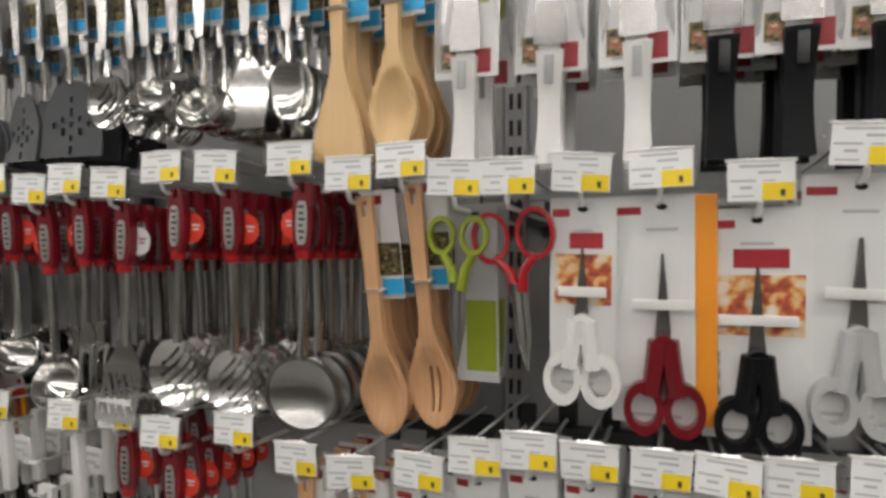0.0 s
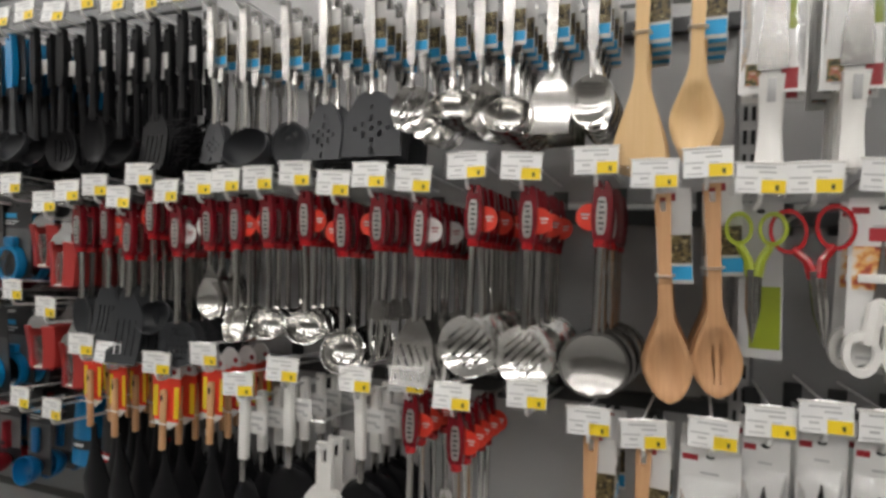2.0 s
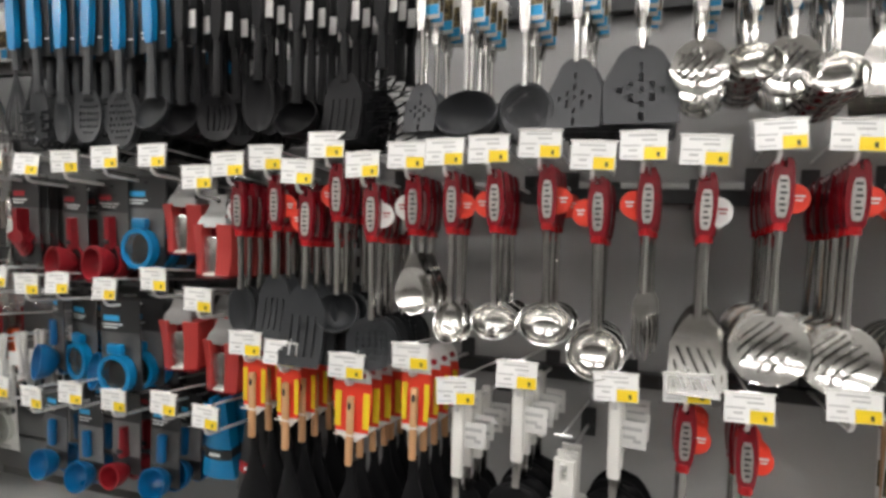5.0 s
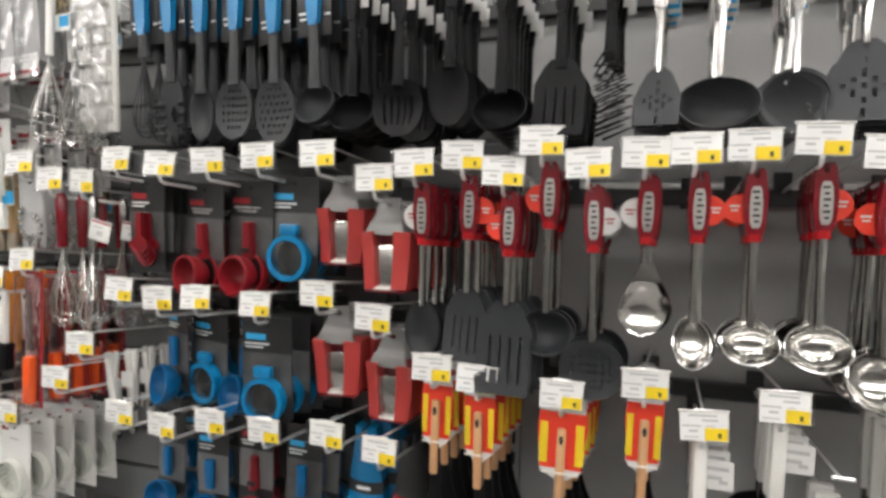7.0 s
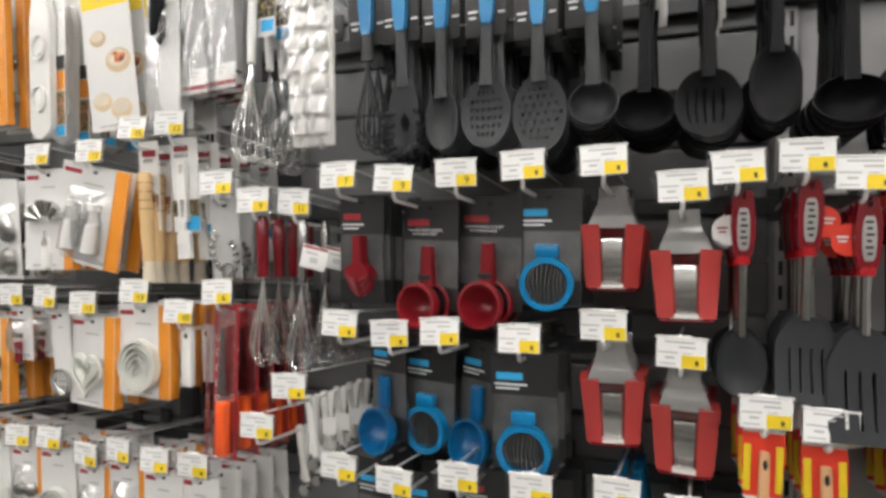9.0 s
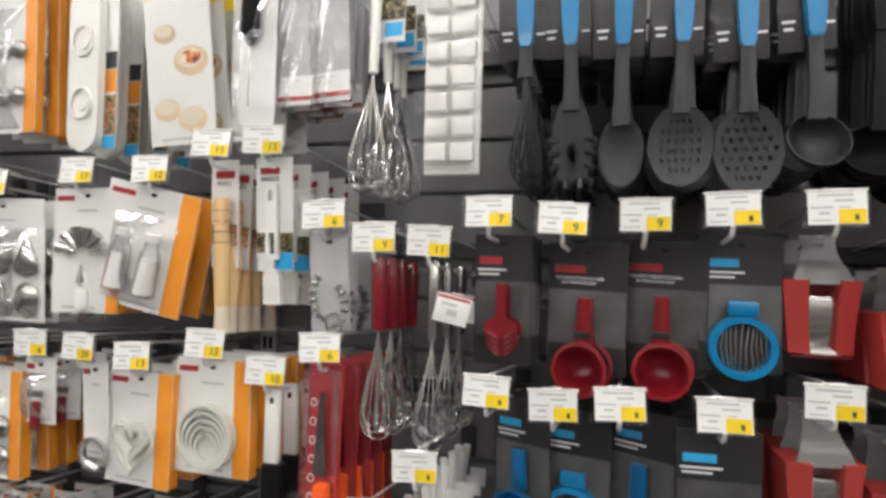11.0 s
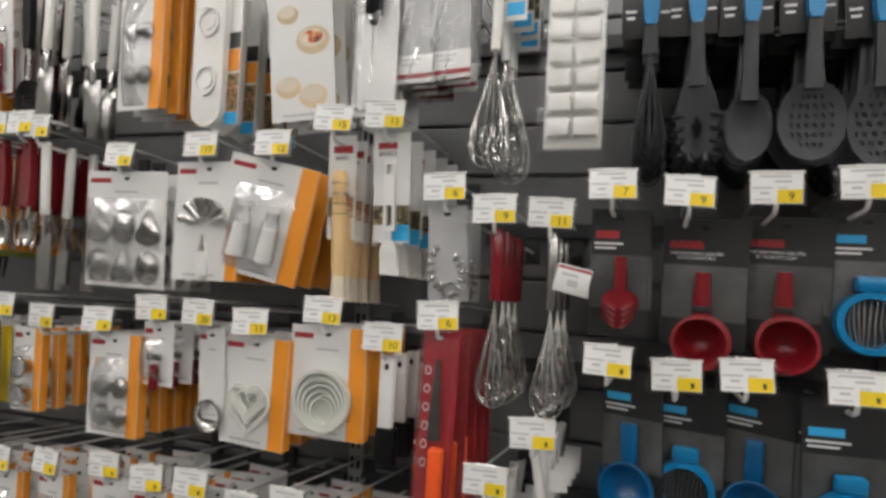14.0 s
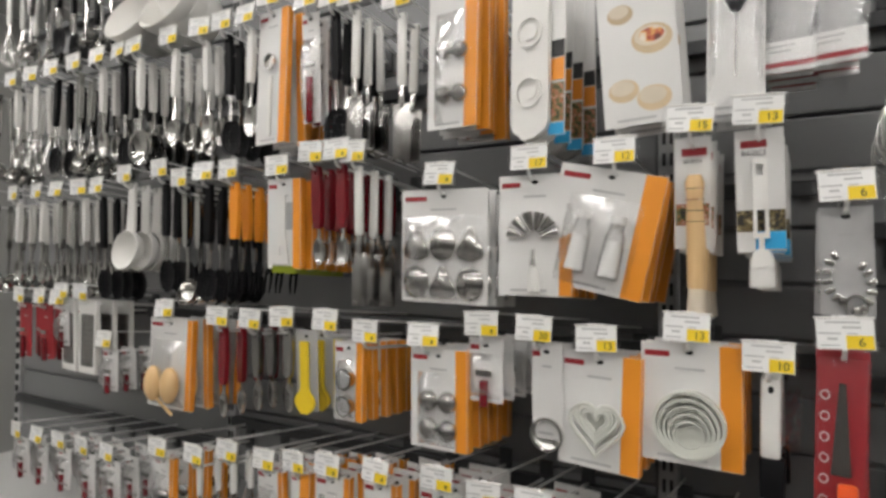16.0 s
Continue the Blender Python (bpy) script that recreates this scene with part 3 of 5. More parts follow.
def wooden_tool(head, head_h, half, total=0.33, mat=None, slots=False):
    mat = mat or WOOD
    ob = thing("wooden_spoon" if head == "spoon" else "wooden_turner", f"{'slotted ' if slots else ''}plain beech wood {head.replace('plain_', '')} tied to a label card", "wooden utensil", "wooden utensils")
    top, neck = 0.014, 0.014 - total + head_h
    hole = (lambda u, v: 0.45 < v < 0.85 and abs(u) < 0.5 and int((u + 1) * 9) % 3 == 1) if slots else None
    ease = lambda a: a * a * (3 - 2 * a)
    cut = 1 - head_h / total

    def width(v):
        if v < cut:
            return 0.0095 + 0.003 * (1 - v / cut) ** 2
        a = (v - cut) / (1 - cut)
        if head == "spoon":
            return max(0.002, 0.0095 + (half - 0.0095) * ease(min(1, a * 1.45))) * math.sqrt(max(0.003, 1 - max(0, (a - 0.5) / 0.5) ** 2))
        return (0.0095 + (half - 0.0095) * ease(min(1, a * 1.05))) * (1 if a < 0.93 else math.sqrt(max(0.02, 1 - ((a - 0.93) / 0.07) ** 2 * 0.7)))

    def dish(u, v):
        a = max(0, (v - cut) / (1 - cut))
        return 0.016 * max(0, 1 - (u / 0.8) ** 2) * max(0, 1 - ((a - 0.6) / 0.34) ** 2) if head == "spoon" else -0.006 * a

    def eye(u, v):
        return (abs(u) < 0.3 and 0.03 < v < 0.075) or (slots and v > cut and hole(u, (v - cut) / (1 - cut)))
    part("body", sheet(width, top, top - total, 0.0085, 18, 48, eye, dish, None, -0.004), mat, ob)
    c = part("label_card", block((0.052, 0.001, 0.15), (0.014, 0.014, -0.055), 0.0003), CARD, ob, "white label card with food photo")
    part("photo", block((0.05, 0.0004, 0.045), (0.014, 0.0133, -0.075)), SPICE, c)
    part("blue_field", block((0.03, 0.0004, 0.022), (0.024, 0.0133, -0.113)), BLUEINK, c)
    part("logo_patch", block((0.03, 0.0004, 0.012), (0.003, 0.0133, 0.007)), REDINK, c)
    part("tie", ring(0.0145, 0.0012, 0.02, (0, -0.008, -0.115), 16, 0.12), WHITE, ob)
    return ob


# ---- packed goods ----
def print_bars(parent, rows, mat, y=-0.0016):
    bars = bmesh.new()
    for bx, bz, bw, bh in rows:
        block((bw, 0.0004, bh), (bx, y, bz), 0, bars)
    return tagged(part("print", bars, mat, parent), kind="stuff")


def item(ob, what, w, h):
    """The goods shown on the front of a card, centred below its middle."""
    z = -h * 0.56
    y = -0.003
    if what == "rings":
        m = bmesh.new()
        for k in range(5):
            ring(w * (0.45 - 0.062 * k), 0.0052 - 0.0004 * k, 0.016, (0, y - 0.018 + 0.0015 * k, z - 0.004 - 0.0045 * k), 32, 1, m)
        part("round_cutter", m, CUTTER, ob, "nest of round white cutters")
        part("base_disc", disc(w * 0.385, 0.003, (0, y - 0.003, z - 0.006), 28), CUTTER, ob)
    elif what == "hearts":
        m = bmesh.new()
        for k in range(4):
            s = w * (0.42 - 0.075 * k) / 16
            pts = []
            for j in range(25):
                t = 2 * math.pi * j / 24
                pts.append((s * 16 * math.sin(t) ** 3, y - 0.012, z + s * (13 * math.cos(t) - 5 * math.cos(2 * t) - 2 * math.cos(3 * t) - math.cos(4 * t)) + 0.012 * (k > 0)))
            tube(pts, 0.0036, 6, m)
        part("heart_cutter", m, CUTTER, ob, "nest of white heart cutters")
        part("base_disc", disc(w * 0.3, 0.003, (0, y - 0.003, z + 0.004), 28, 0.9), CUTTER, ob)
    elif what == "nozzles":
        for k in range(6):
            a = radians(-75 + 30 * k)
            d = Vector((math.sin(a), 0, math.cos(a)))
            c = Vector((0, y - 0.008, z + 0.02))
            part("nozzle", tube([c + d * w * 0.12, c + d * w * 0.42], [0.003, 0.0105], 10), STEEL, ob, "steel piping nozzle")
        part("piping_bag", sheet(lambda v: w * (0.025 + 0.07 * min(1, max(0, v - 0.2) * 3)), z - 0.012, -h * 0.9, 0.012, 6, 12, None, lambda u, v: 0.005 * u * u, None, y - 0.012), WHITE, ob)
        part("bottle_tip", tube([(0, y - 0.008, z + 0.002), (0, y - 0.008, z - 0.03)], [0.002, 0.006], 8), STEEL, ob)
    elif what == "cutters":
        for k in range(6):
            cx, cz = (k % 3 - 1) * w * 0.31, -h * (0.42 + 0.34 * (k // 3))
            m = sheet(oval(w * 0.15) if k % 2 else (lambda v: w * 0.15 * min(1, 0.15 + v * 1.3) * (1 if v < 0.8 else math.sqrt(max(0.02, 1 - ((v - 0.8) / 0.2) ** 2)))), cz + h * 0.15, cz - h * 0.15, 0.006, 8, 10, None, lambda u, v: -0.012 * math.sin(math.pi * v) * (1 - u * u), None, y - 0.004)
            bmesh.ops.translate(m, verts=m.verts, vec=(cx, 0, 0))
            part("metal_mould", m, STEEL, ob)
    elif what == "moulds":
        for k in range(4):
            m = bowl(w * 0.19, 0.014, (0, 0, 0))
            bmesh.ops.rotate(m, verts=m.verts, matrix=Matrix.Rotation(math.pi, 3, "Z"))
            bmesh.ops.translate(m, verts=m.verts, vec=((k % 2 - 0.5) * w * 0.42, y, -h * (0.45 + 0.28 * (k // 2))))
            part("metal_mould", m, BRUSHED, ob)
    elif what == "jars":
        for s in (-0.2, 0.2):
            part("bottle", tube([(s * w, y - 0.016, -h * 0.36), (s * w, y - 0.016, -h * 0.42), (s * w, y - 0.016, -h * 0.46), (s * w, y - 0.016, -h * 0.8)], [0.012, 0.012, 0.017, 0.019], 12), CLEAR, ob, "clear plastic bottle")
            part("cap", tube([(s * w, y - 0.016, -h * 0.3), (s * w, y - 0.016, -h * 0.36)], 0.013, 12), CARD, ob)
            part("filling", tube([(s * w, y - 0.016, -h * 0.5), (s * w, y - 0.016, -h * 0.78)], [0.0125, 0.016], 12), CARD, ob)
    elif what == "cup":
        mat = SOFTRED
        part("handle", sheet(lambda v: w * (0.075 + 0.035 * v), -h * 0.34, -h * 0.7, 0.016, 6, 10, lambda u, v: abs(u) < 0.3 and 0.05 < v < 0.12, lambda u, v: 0.004 * u * u, None, y - 0.018), mat, ob)
        m = bowl(w * 0.29, 0.05, (0, 0, 0), 1.0, -6, 0.005)
        bmesh.ops.translate(m, verts=m.verts, vec=(0.004, y - 0.053, -h * 0.85))
        part("cup", m, mat, ob, "round red measuring cup")
        part("grey_band", block((w * 0.21, 0.003, h * 0.05), (0, y - 0.0185, -h * 0.62), 0.001), GREYCARD, ob)
        print_bars(ob, ((0.06 - w * 0.9, -h * 0.66, 0.012, 0.002),), PAPER)
    elif what == "blue_cup":
        part("handle", block((w * 0.26, 0.014, h * 0.32), (0.0, y - 0.01, -h * 0.48), 0.005), BLUECUP, ob)
        m = bowl(w * 0.4, 0.045, (0, 0, 0), 1.0, -10, 0.003)
        bmesh.ops.translate(m, verts=m.verts, vec=(0.008, y - 0.048, -h * 0.8))
        part("cup", m, BLUECUP, ob, "round blue measuring cup")
    elif what == "strainer":
        part("rim", ring(w * 0.4, 0.009, 0.02, (0, y - 0.022, -h * 0.74), 32), BLUE, ob, "thick blue round rim")
        part("handle", block((w * 0.36, 0.016, h * 0.12), (0, y - 0.012, -h * 0.46), 0.005), BLUE, ob)
        for k in range(11):
            x = w * 0.33 * (k - 5) / 5.6
            e = math.sqrt(max(0, (w * 0.35) ** 2 - x * x))
            m = tube([(x + 0.004 * math.sin(k), y - 0.014, -h * 0.74 - e), (x - 0.003, y - 0.018, -h * 0.74), (x + 0.003 * math.cos(k), y - 0.014, -h * 0.74 + e)], 0.0013, 5)
            part("wire", m, BRUSHED, ob)
        part("backing_disc", disc(w * 0.35, 0.002, (0, y - 0.002, -h * 0.74), 28), RAIL, ob)
    elif what == "spoons":
        for k in range(4):
            m = sheet(lambda v: 0.007 + (0.018 if v > 0.6 else 0) * math.sin(math.pi * max(0, v - 0.6) / 0.4), -h * 0.3, -h * (0.86 - 0.05 * k), 0.003, 8, 20, None, lambda u, v: 0.008 * (1 - u * u) * max(0, v - 0.6), None, y - 0.006 - 0.006 * k)
            part("measuring_spoon", m, SOFTRED, ob)
    elif what == "scoop":
        part("handle", sheet(lambda v: 0.006, -h * 0.45, -h * 0.9, 0.004, 2, 6, None, None, None, y - 0.005), WHITE, ob)
        part("ladle_ring", ring(w * 0.24, 0.004, 0.008, (0, y - 0.01, -h * 0.35), 24), STEEL, ob)
        part("ladle_bowl", disc(w * 0.21, 0.004, (0, y - 0.005, -h * 0.35), 22), BRUSHED, ob)
    elif what == "white_spoon":
        part("spoon", sheet(lambda v: w * (0.13 + 0.13 * max(0, v - 0.55) * 2.2), -h * 0.12, -h * 0.88, 0.004, 8, 16, lambda u, v: v > 0.72 and v < 0.9 and abs(u) < 0.4, lambda u, v: -0.006, None, y), WHITE, ob)
        part("grey_photo", block((w * 0.34, 0.0005, h * 0.3), (w * 0.2, y + 0.001, -h * 0.35)), PALECARD, ob)
        part("green_field", block((w * 0.9, 0.0005, h * 0.08), (0, y + 0.001, -h * 0.94)), LIME, ob)
    elif what == "pictures":
        for k, (cx, cz, r) in enumerate(((-0.2, -0.34, 0.17), (0.18, -0.5, 0.26), (-0.22, -0.76, 0.2), (0.16, -0.82, 0.22))):
            p = part("printed_picture", disc(w * r, 0.0006, (cx * w, y + 0.0006, cz * h), 22, 0.78), DOUGH, ob, "printed picture of pastry")
            part("shade_print", disc(w * r * 0.78, 0.0004, (cx * w - 0.002, y + 0.0002, cz * h + 0.005), 18, 0.66), BRISTLE, p)
            if k == 1:
                part("filling_print", disc(w * r * 0.62, 0.0004, (cx * w, y - 0.0002, cz * h + 0.006), 16, 0.6), FRUIT, p)
        part("header_field", block((w * 0.96, 0.0005, h * 0.14), (0, y + 0.0012, -h * 0.07)), YELLOW, ob, "yellow header print")
    elif what == "scissors_white" or what == "scissors_red" or what == "scissors_black" or what == "scissors_grey":
        mat = {"white": WHITE, "red": DARKRED, "black": NYLON, "grey": PALECARD}[what.split("_")[1]]
        m = bmesh.new()
        for s in (-1, 1):
            ring(0.0225, 0.0085, 0.014, (s * 0.022, y - 0.015, -h * 0.87), 22, 1.42, m)
            tube([(s * 0.014, y - 0.008, -h * 0.81), (s * 0.01, y - 0.008, -h * 0.7), (s * 0.006, y - 0.008, -h * 0.57)], [0.0115, 0.011, 0.011], 8, m)
        ring(0.015, 0.006, 0.012, (0, y - 0.016, -h * 0.61), 18, 1.2, m)
        part("handle", m, mat, ob, "looped scissor handles")
        m = bmesh.new()
        for s in (-1, 1):
            sheet(lambda v: 0.001 + 0.0085 * v, -h * 0.2, -h * 0.6, 0.0016, 3, 8, None, lambda u, v: 0, m, y - 0.004 - 0.002 * s)
        part("blade", m, BRUSHED, ob)
        part("strap", block((w * 0.72, 0.004, 0.012), (0, y - 0.006, -h * 0.42), 0.001), WHITE, ob)
        if what in ("scissors_white", "scissors_black"):
            part("food_photo", block((w * 0.86, 0.0005, h * 0.26), (0, y + 0.0008, -h * 0.36)), FRUIT, ob, "printed food photo")
            part("red_field", block((w * 0.5, 0.0005, h * 0.08), (0.004, y + 0.0006, -h * 0.16)), REDINK, ob)
        if what == "scissors_black":
            t = part("lettering", text_mesh("BASICS", 0.017, BLACKINK), None, ob)
            t.location, t.rotation_euler = (-w * 0.38, y + 0.0008, -h * 0.66), (0, radians(-90), 0)
    elif what == "knife_white" or what == "knife_black":
        mat = WHITE if what.endswith("white") else NYLON
        part("handle", sheet(lambda v: 0.0135 + 0.003 * abs(2 * v - 1) ** 1.5, -h * 0.82, -h * 1.46, 0.018, 6, 16, None, lambda u, v: 0.008 * math.sin(3 * v) + 0.003 * u * u, None, y - 0.014), mat, ob)
        part("grip_window", block((0.011, 0.002, 0.034), (0.0, y - 0.0138, -h * 0.93), 0.0008), PALECARD if mat is WHITE else GREYCARD, ob, "grey inset window")
        part("blade", sheet(lambda v: 0.006 + 0.014 * min(1, v * 1.3), -h * 0.1, -h * 0.78, 0.0016, 3, 10, None, None, None, y - 0.004), BRUSHED, ob)
        part("red_print", block((w * 0.25, 0.0005, h * 0.14), (w * 0.26, y + 0.0012, -h * 0.84)), REDINK, ob)
        part("photo", block((w * 0.24, 0.0005, h * 0.15), (-w * 0.28, y + 0.0012, -h * 0.8)), PHOTO, ob)
        part("green_print", block((w * 0.14, 0.0005, h * 0.22), (w * 0.28, y + 0.0012, -h * 0.4)), LIME, ob)
    elif what == "small_knife":
        for s in (-1, 1):
            part("knife", sheet(lambda v: 0.001 + 0.006 * min(1, 1.6 * v), -h * 0.3, -h * 0.62, 0.0015, 3, 8, None, lambda u, v: s * 0.0, None, y - 0.004), BRUSHED, ob)
            k = part("knife_handle", block((0.012, 0.01, h * 0.32), (s * 0.016, y - 0.006, -h * 0.68), 0.003), BLUE if s < 0 else NYLON, ob)
    elif what == "peeler":
        part("handle", block((0.016, 0.012, h * 0.42), (0, y - 0.008, -h * 0.74), 0.004), DARKRED, ob)
        part("blade", block((0.034, 0.004, 0.012), (0, y - 0.008, -h * 0.42), 0.001), STEEL, ob)
    elif what == "eggs":
        for s in (-0.22, 0.2):
            m = bmesh.new()
            bmesh.ops.create_uvsphere(m, u_segments=16, v_segments=10, radius=1, matrix=Matrix.LocRotScale((s * w, y - 0.02, -h * 0.66), None, (w * 0.2, 0.02, h * 0.2)))
            part("wooden_egg", m, PALEWOOD, ob)
        part("stick", tube([(-w * 0.2, y - 0.02, -h * 0.8), (w * 0.3, y - 0.02, -h * 0.97)], 0.004, 8), PALEWOOD, ob)
    elif what == "lime":
        part("green_print", block((w * 0.7, 0.0005, h * 0.4), (w * 0.1, y + 0.0012, -h * 0.68)), LIME, ob, "lime green print")
    elif what == "squeezer":
        m = sheet(lambda v: 0.011 + 0.02 * (math.sin(math.pi * (v - 0.68) / 0.32) if v > 0.68 else 0), -h * 0.06, -h * 0.96, 0.008, 8, 20, None, None, None, y - 0.01)
        part("lemon_squeezer", m, YELLOW, ob, "long yellow plastic squeezer")
    elif what == "oval":
        for k in range(2):
            part("blister_oval", disc(w * 0.33, 0.014, (0, y - 0.015, -h * (0.38 + 0.34 * k)), 20, 1.1), PALECARD, ob)
            part("oval_rim", ring(w * 0.36, 0.004, 0.016, (0, y - 0.017, -h * (0.38 + 0.34 * k)), 22, 1.1), STEEL, ob)
    elif what == "ball":
        part("steel_infuser", bowl(w * 0.5, 0.012, (0, y - 0.006, -h * 0.86)), STEEL, ob)
        part("infuser_rim", ring(w * 0.52, 0.004, 0.006, (0, y - 0.01, -h * 0.86), 26), STEEL, ob)
    elif what == "clips":
        for s in (-1, 1):
            for k in range(7):
                a = radians(-60 + 24 * k) * s
                m = block((0.013, 0.006, 0.0085), (0, 0, 0), 0.0018)
                bmesh.ops.rotate(m, verts=m.verts, matrix=Matrix.Rotation(a, 3, "Y"))
                bmesh.ops.translate(m, verts=m.verts, vec=(s * (0.006 + 0.02 * math.cos(a)), y - 0.006, -h * (0.6 + 0.05 * s) - 0.034 * math.sin(a) * s))
                part("steel_link", m, SATIN, ob)
        part("loop", ring(0.014, 0.003, 0.006, (0.008, y - 0.008, -h * 0.82), 18, 1.2), SATIN, ob)
    elif what == "thermometer":
        part("dial", tube([(0, y - 0.012, -h * 0.08), (0, y - 0.012, -h * 0.4), (0, y - 0.012, -h * 0.46)], [0.013, 0.016, 0.006], 12), NYLON, ob)
        part("probe", tube([(0, y - 0.012, -h * 0.45), (0, y - 0.012, -h * 0.78)], 0.0018, 6), STEEL, ob)


def pack(what, w, h, label, base=None, strip=0.0, film=False, logo=True, words="", header=None, deep=0.012):
    """A carded product: card, hanging hole, colour strip, print, goods and clear cover."""
    base = base or CARD
    ob = thing("carded_product", label, "carded product", "carded products")
    z = 0.014 - h / 2
    part("card", sheet(lambda v: w / 2, 0.014, 0.014 - h, 0.0016, 4, 8, None, None, None, -0.0018), base, ob, smooth=False)
    # dark disc on the uncut card, in place of the hole's shade
    part("hang_hole", disc(0.006, 0.0006, (0, -0.0022, 0.0), 12, 0.6), SLOT, ob)
    if strip:
        part("colour_strip", block((strip, 0.0006, h - 0.002), (w / 2 - strip / 2 - 0.0005, -0.0022, z)), ORANGE, ob, "orange printed strip")
        part("side_flap", block((0.0008, deep, h - 0.002), (w / 2 + 0.0006, deep / 2 - 0.001, z)), ORANGE, ob, "orange folded side")
    if logo:
        part("logo_patch", block((w * 0.26, 0.0006, 0.009), (-w * 0.33, -0.0022, -0.004)), REDINK, ob, "small red logo patch")
    if header:
        part("header_print", block((w * 0.4, 0.0005, 0.012), (-w * 0.22, -0.0021, -h * 0.13)), header, ob)
        if header is REDINK and w > 0.1:
            for words, wz in (("THE NEW TREND COLORS", 0.2), ("IN YOUR KITCHEN", 0.235)):
                t = part("lettering", text_mesh(words, 0.0062, PAPER), None, ob)
                t.location = (-w * 0.1, -0.0022, -h * wz)
        else:
            print_bars(ob, ((-w * 0.2, -h * 0.2, w * 0.5, 0.003), (-w * 0.25, -h * 0.235, w * 0.36, 0.003)), PAPER, -0.0021)
        part("photo_field", block((w * 0.97, 0.0005, h * 0.42), (0, -0.0021, -h * 0.5)), PHOTOGREY, ob, "grey photo print")
    elif not strip or w > 0.06:
        print_bars(ob, ((0.0, -0.026, w * 0.3, 0.0035), (-w * 0.08, 0.014 - h + 0.01, w * 0.5, 0.004)), INK, -0.0022)
    if words:
        t = part("lettering", text_mesh(words, 0.011, BLACKINK), None, ob)
        t.location = (-w * 0.26, -0.0024, -0.022)
    item(ob, what, w - strip, h)
    if film:
        part("clear_cover", sheet(lambda v: (w / 2 - strip * 0.6) * (0.94 if 0.03 < v < 0.97 else 0.9), 0.014 - 0.24 * h, 0.014 - h + 0.008, 0.0006, 8, 8, None, lambda u, v: -0.022 * (1 - u ** 4) * (1 - (2 * v - 1) ** 4), None, -0.006), FILM, ob, "clear plastic blister")
    return ob


def box_clip():
    """A folded red carton open at the front, with a grey neck and a pale pack inside."""
    ob = thing("boxed_product", "open coral red carton with grey neck and clear silver pack", "boxed product", "red boxed products")
    part("neck", sheet(lambda v: 0.025 if v < 0.35 else 0.025 + 0.02 * (v - 0.35) / 0.65, 0.014, -0.062, 0.0016, 8, 12, lambda u, v: abs(u) < 0.35 and 0.14 < v < 0.22, lambda u, v: 0.022 * (1 - v) + (-0.006 if v > 0.6 else 0.0)), CUTTERGREY, ob, "folded grey neck card")
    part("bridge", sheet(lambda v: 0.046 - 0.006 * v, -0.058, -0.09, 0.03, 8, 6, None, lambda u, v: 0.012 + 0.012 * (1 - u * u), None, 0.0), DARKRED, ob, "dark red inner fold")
    for s in (-1, 1):
        arm = part("side_arm", sheet(lambda v: 0.0165 - 0.003 * v, -0.056, -0.172, 0.06, 3, 10, None, lambda u, v: 0.004 * math.sin(3 * v) + 0.006 * s * u, None, -0.008), BOXRED, ob, smooth=False)
        arm.location, arm.rotation_euler = (s * 0.047 - s * 0.004, 0, 0), (0, radians(3.5 * s), 0)
    part("inner_pack", block((0.044, 0.04, 0.086), (0, 0.018, -0.124), 0.006), SATIN, ob, "silver inner pack")
    part("window", sheet(lambda v: 0.023, -0.082, -0.166, 0.0006, 6, 6, None, lambda u, v: -0.004 * (1 - u * u), None, -0.006), CLEAR, ob, "clear plastic window")
    part("foot", block((0.052, 0.045, 0.006), (0, 0.014, -0.17), 0.002), WHITE, ob)
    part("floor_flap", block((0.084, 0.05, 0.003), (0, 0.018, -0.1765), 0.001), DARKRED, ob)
    return ob


def whisk(total, grip_mat, wire_h, half, r=0.0085, name="balloon_whisk", label="steel wire balloon whisk hanging by its handle", card=False):
    ob = thing(name, label, "whisk", "whisks")
    top = 0.014
    part("handle", tube([(0, 0, top), (0, 0, top - 0.012), (0, 0, top - 0.5 * (total - wire_h)), (0, 0, top - total + wire_h)], [r * 0.6, r * 1.1, r, r * 0.9], 12), grip_mat, ob)
    for k in range(7):
        part("wire", head_mesh("whisk", top - total + wire_h + 0.008, top - total, half, k), SATIN, ob, "looped steel wire")
    if card == "swing":
        c = part("swing_label", block((0.052, 0.0008, 0.042), (0.035, -0.012, -0.085), 0.0002), CARD, ob, "white swing label with red edge")
        c.location, c.rotation_euler = (0.014, 0, 0.032), (0, radians(12), 0)
        part("red_edge", block((0.05, 0.0004, 0.004), (0.035, -0.0126, -0.068)), REDINK, c)
        print_bars(c, ((0.03, -0.078, 0.024, 0.004), (0.036, -0.09, 0.016, 0.01)), INK, -0.0126)
    elif card:
        c = part("label_card", block((0.05, 0.001, 0.13), (0.02, 0.012, -0.05), 0.0003), CARD, ob, "label card with photo")
        part("photo", block((0.048, 0.0004, 0.04), (0.02, 0.0113, -0.06)), SPICE, c)
        part("blue_field", block((0.03, 0.0004, 0.022), (0.026, 0.0113, -0.095)), BLUEINK, c)
    return ob


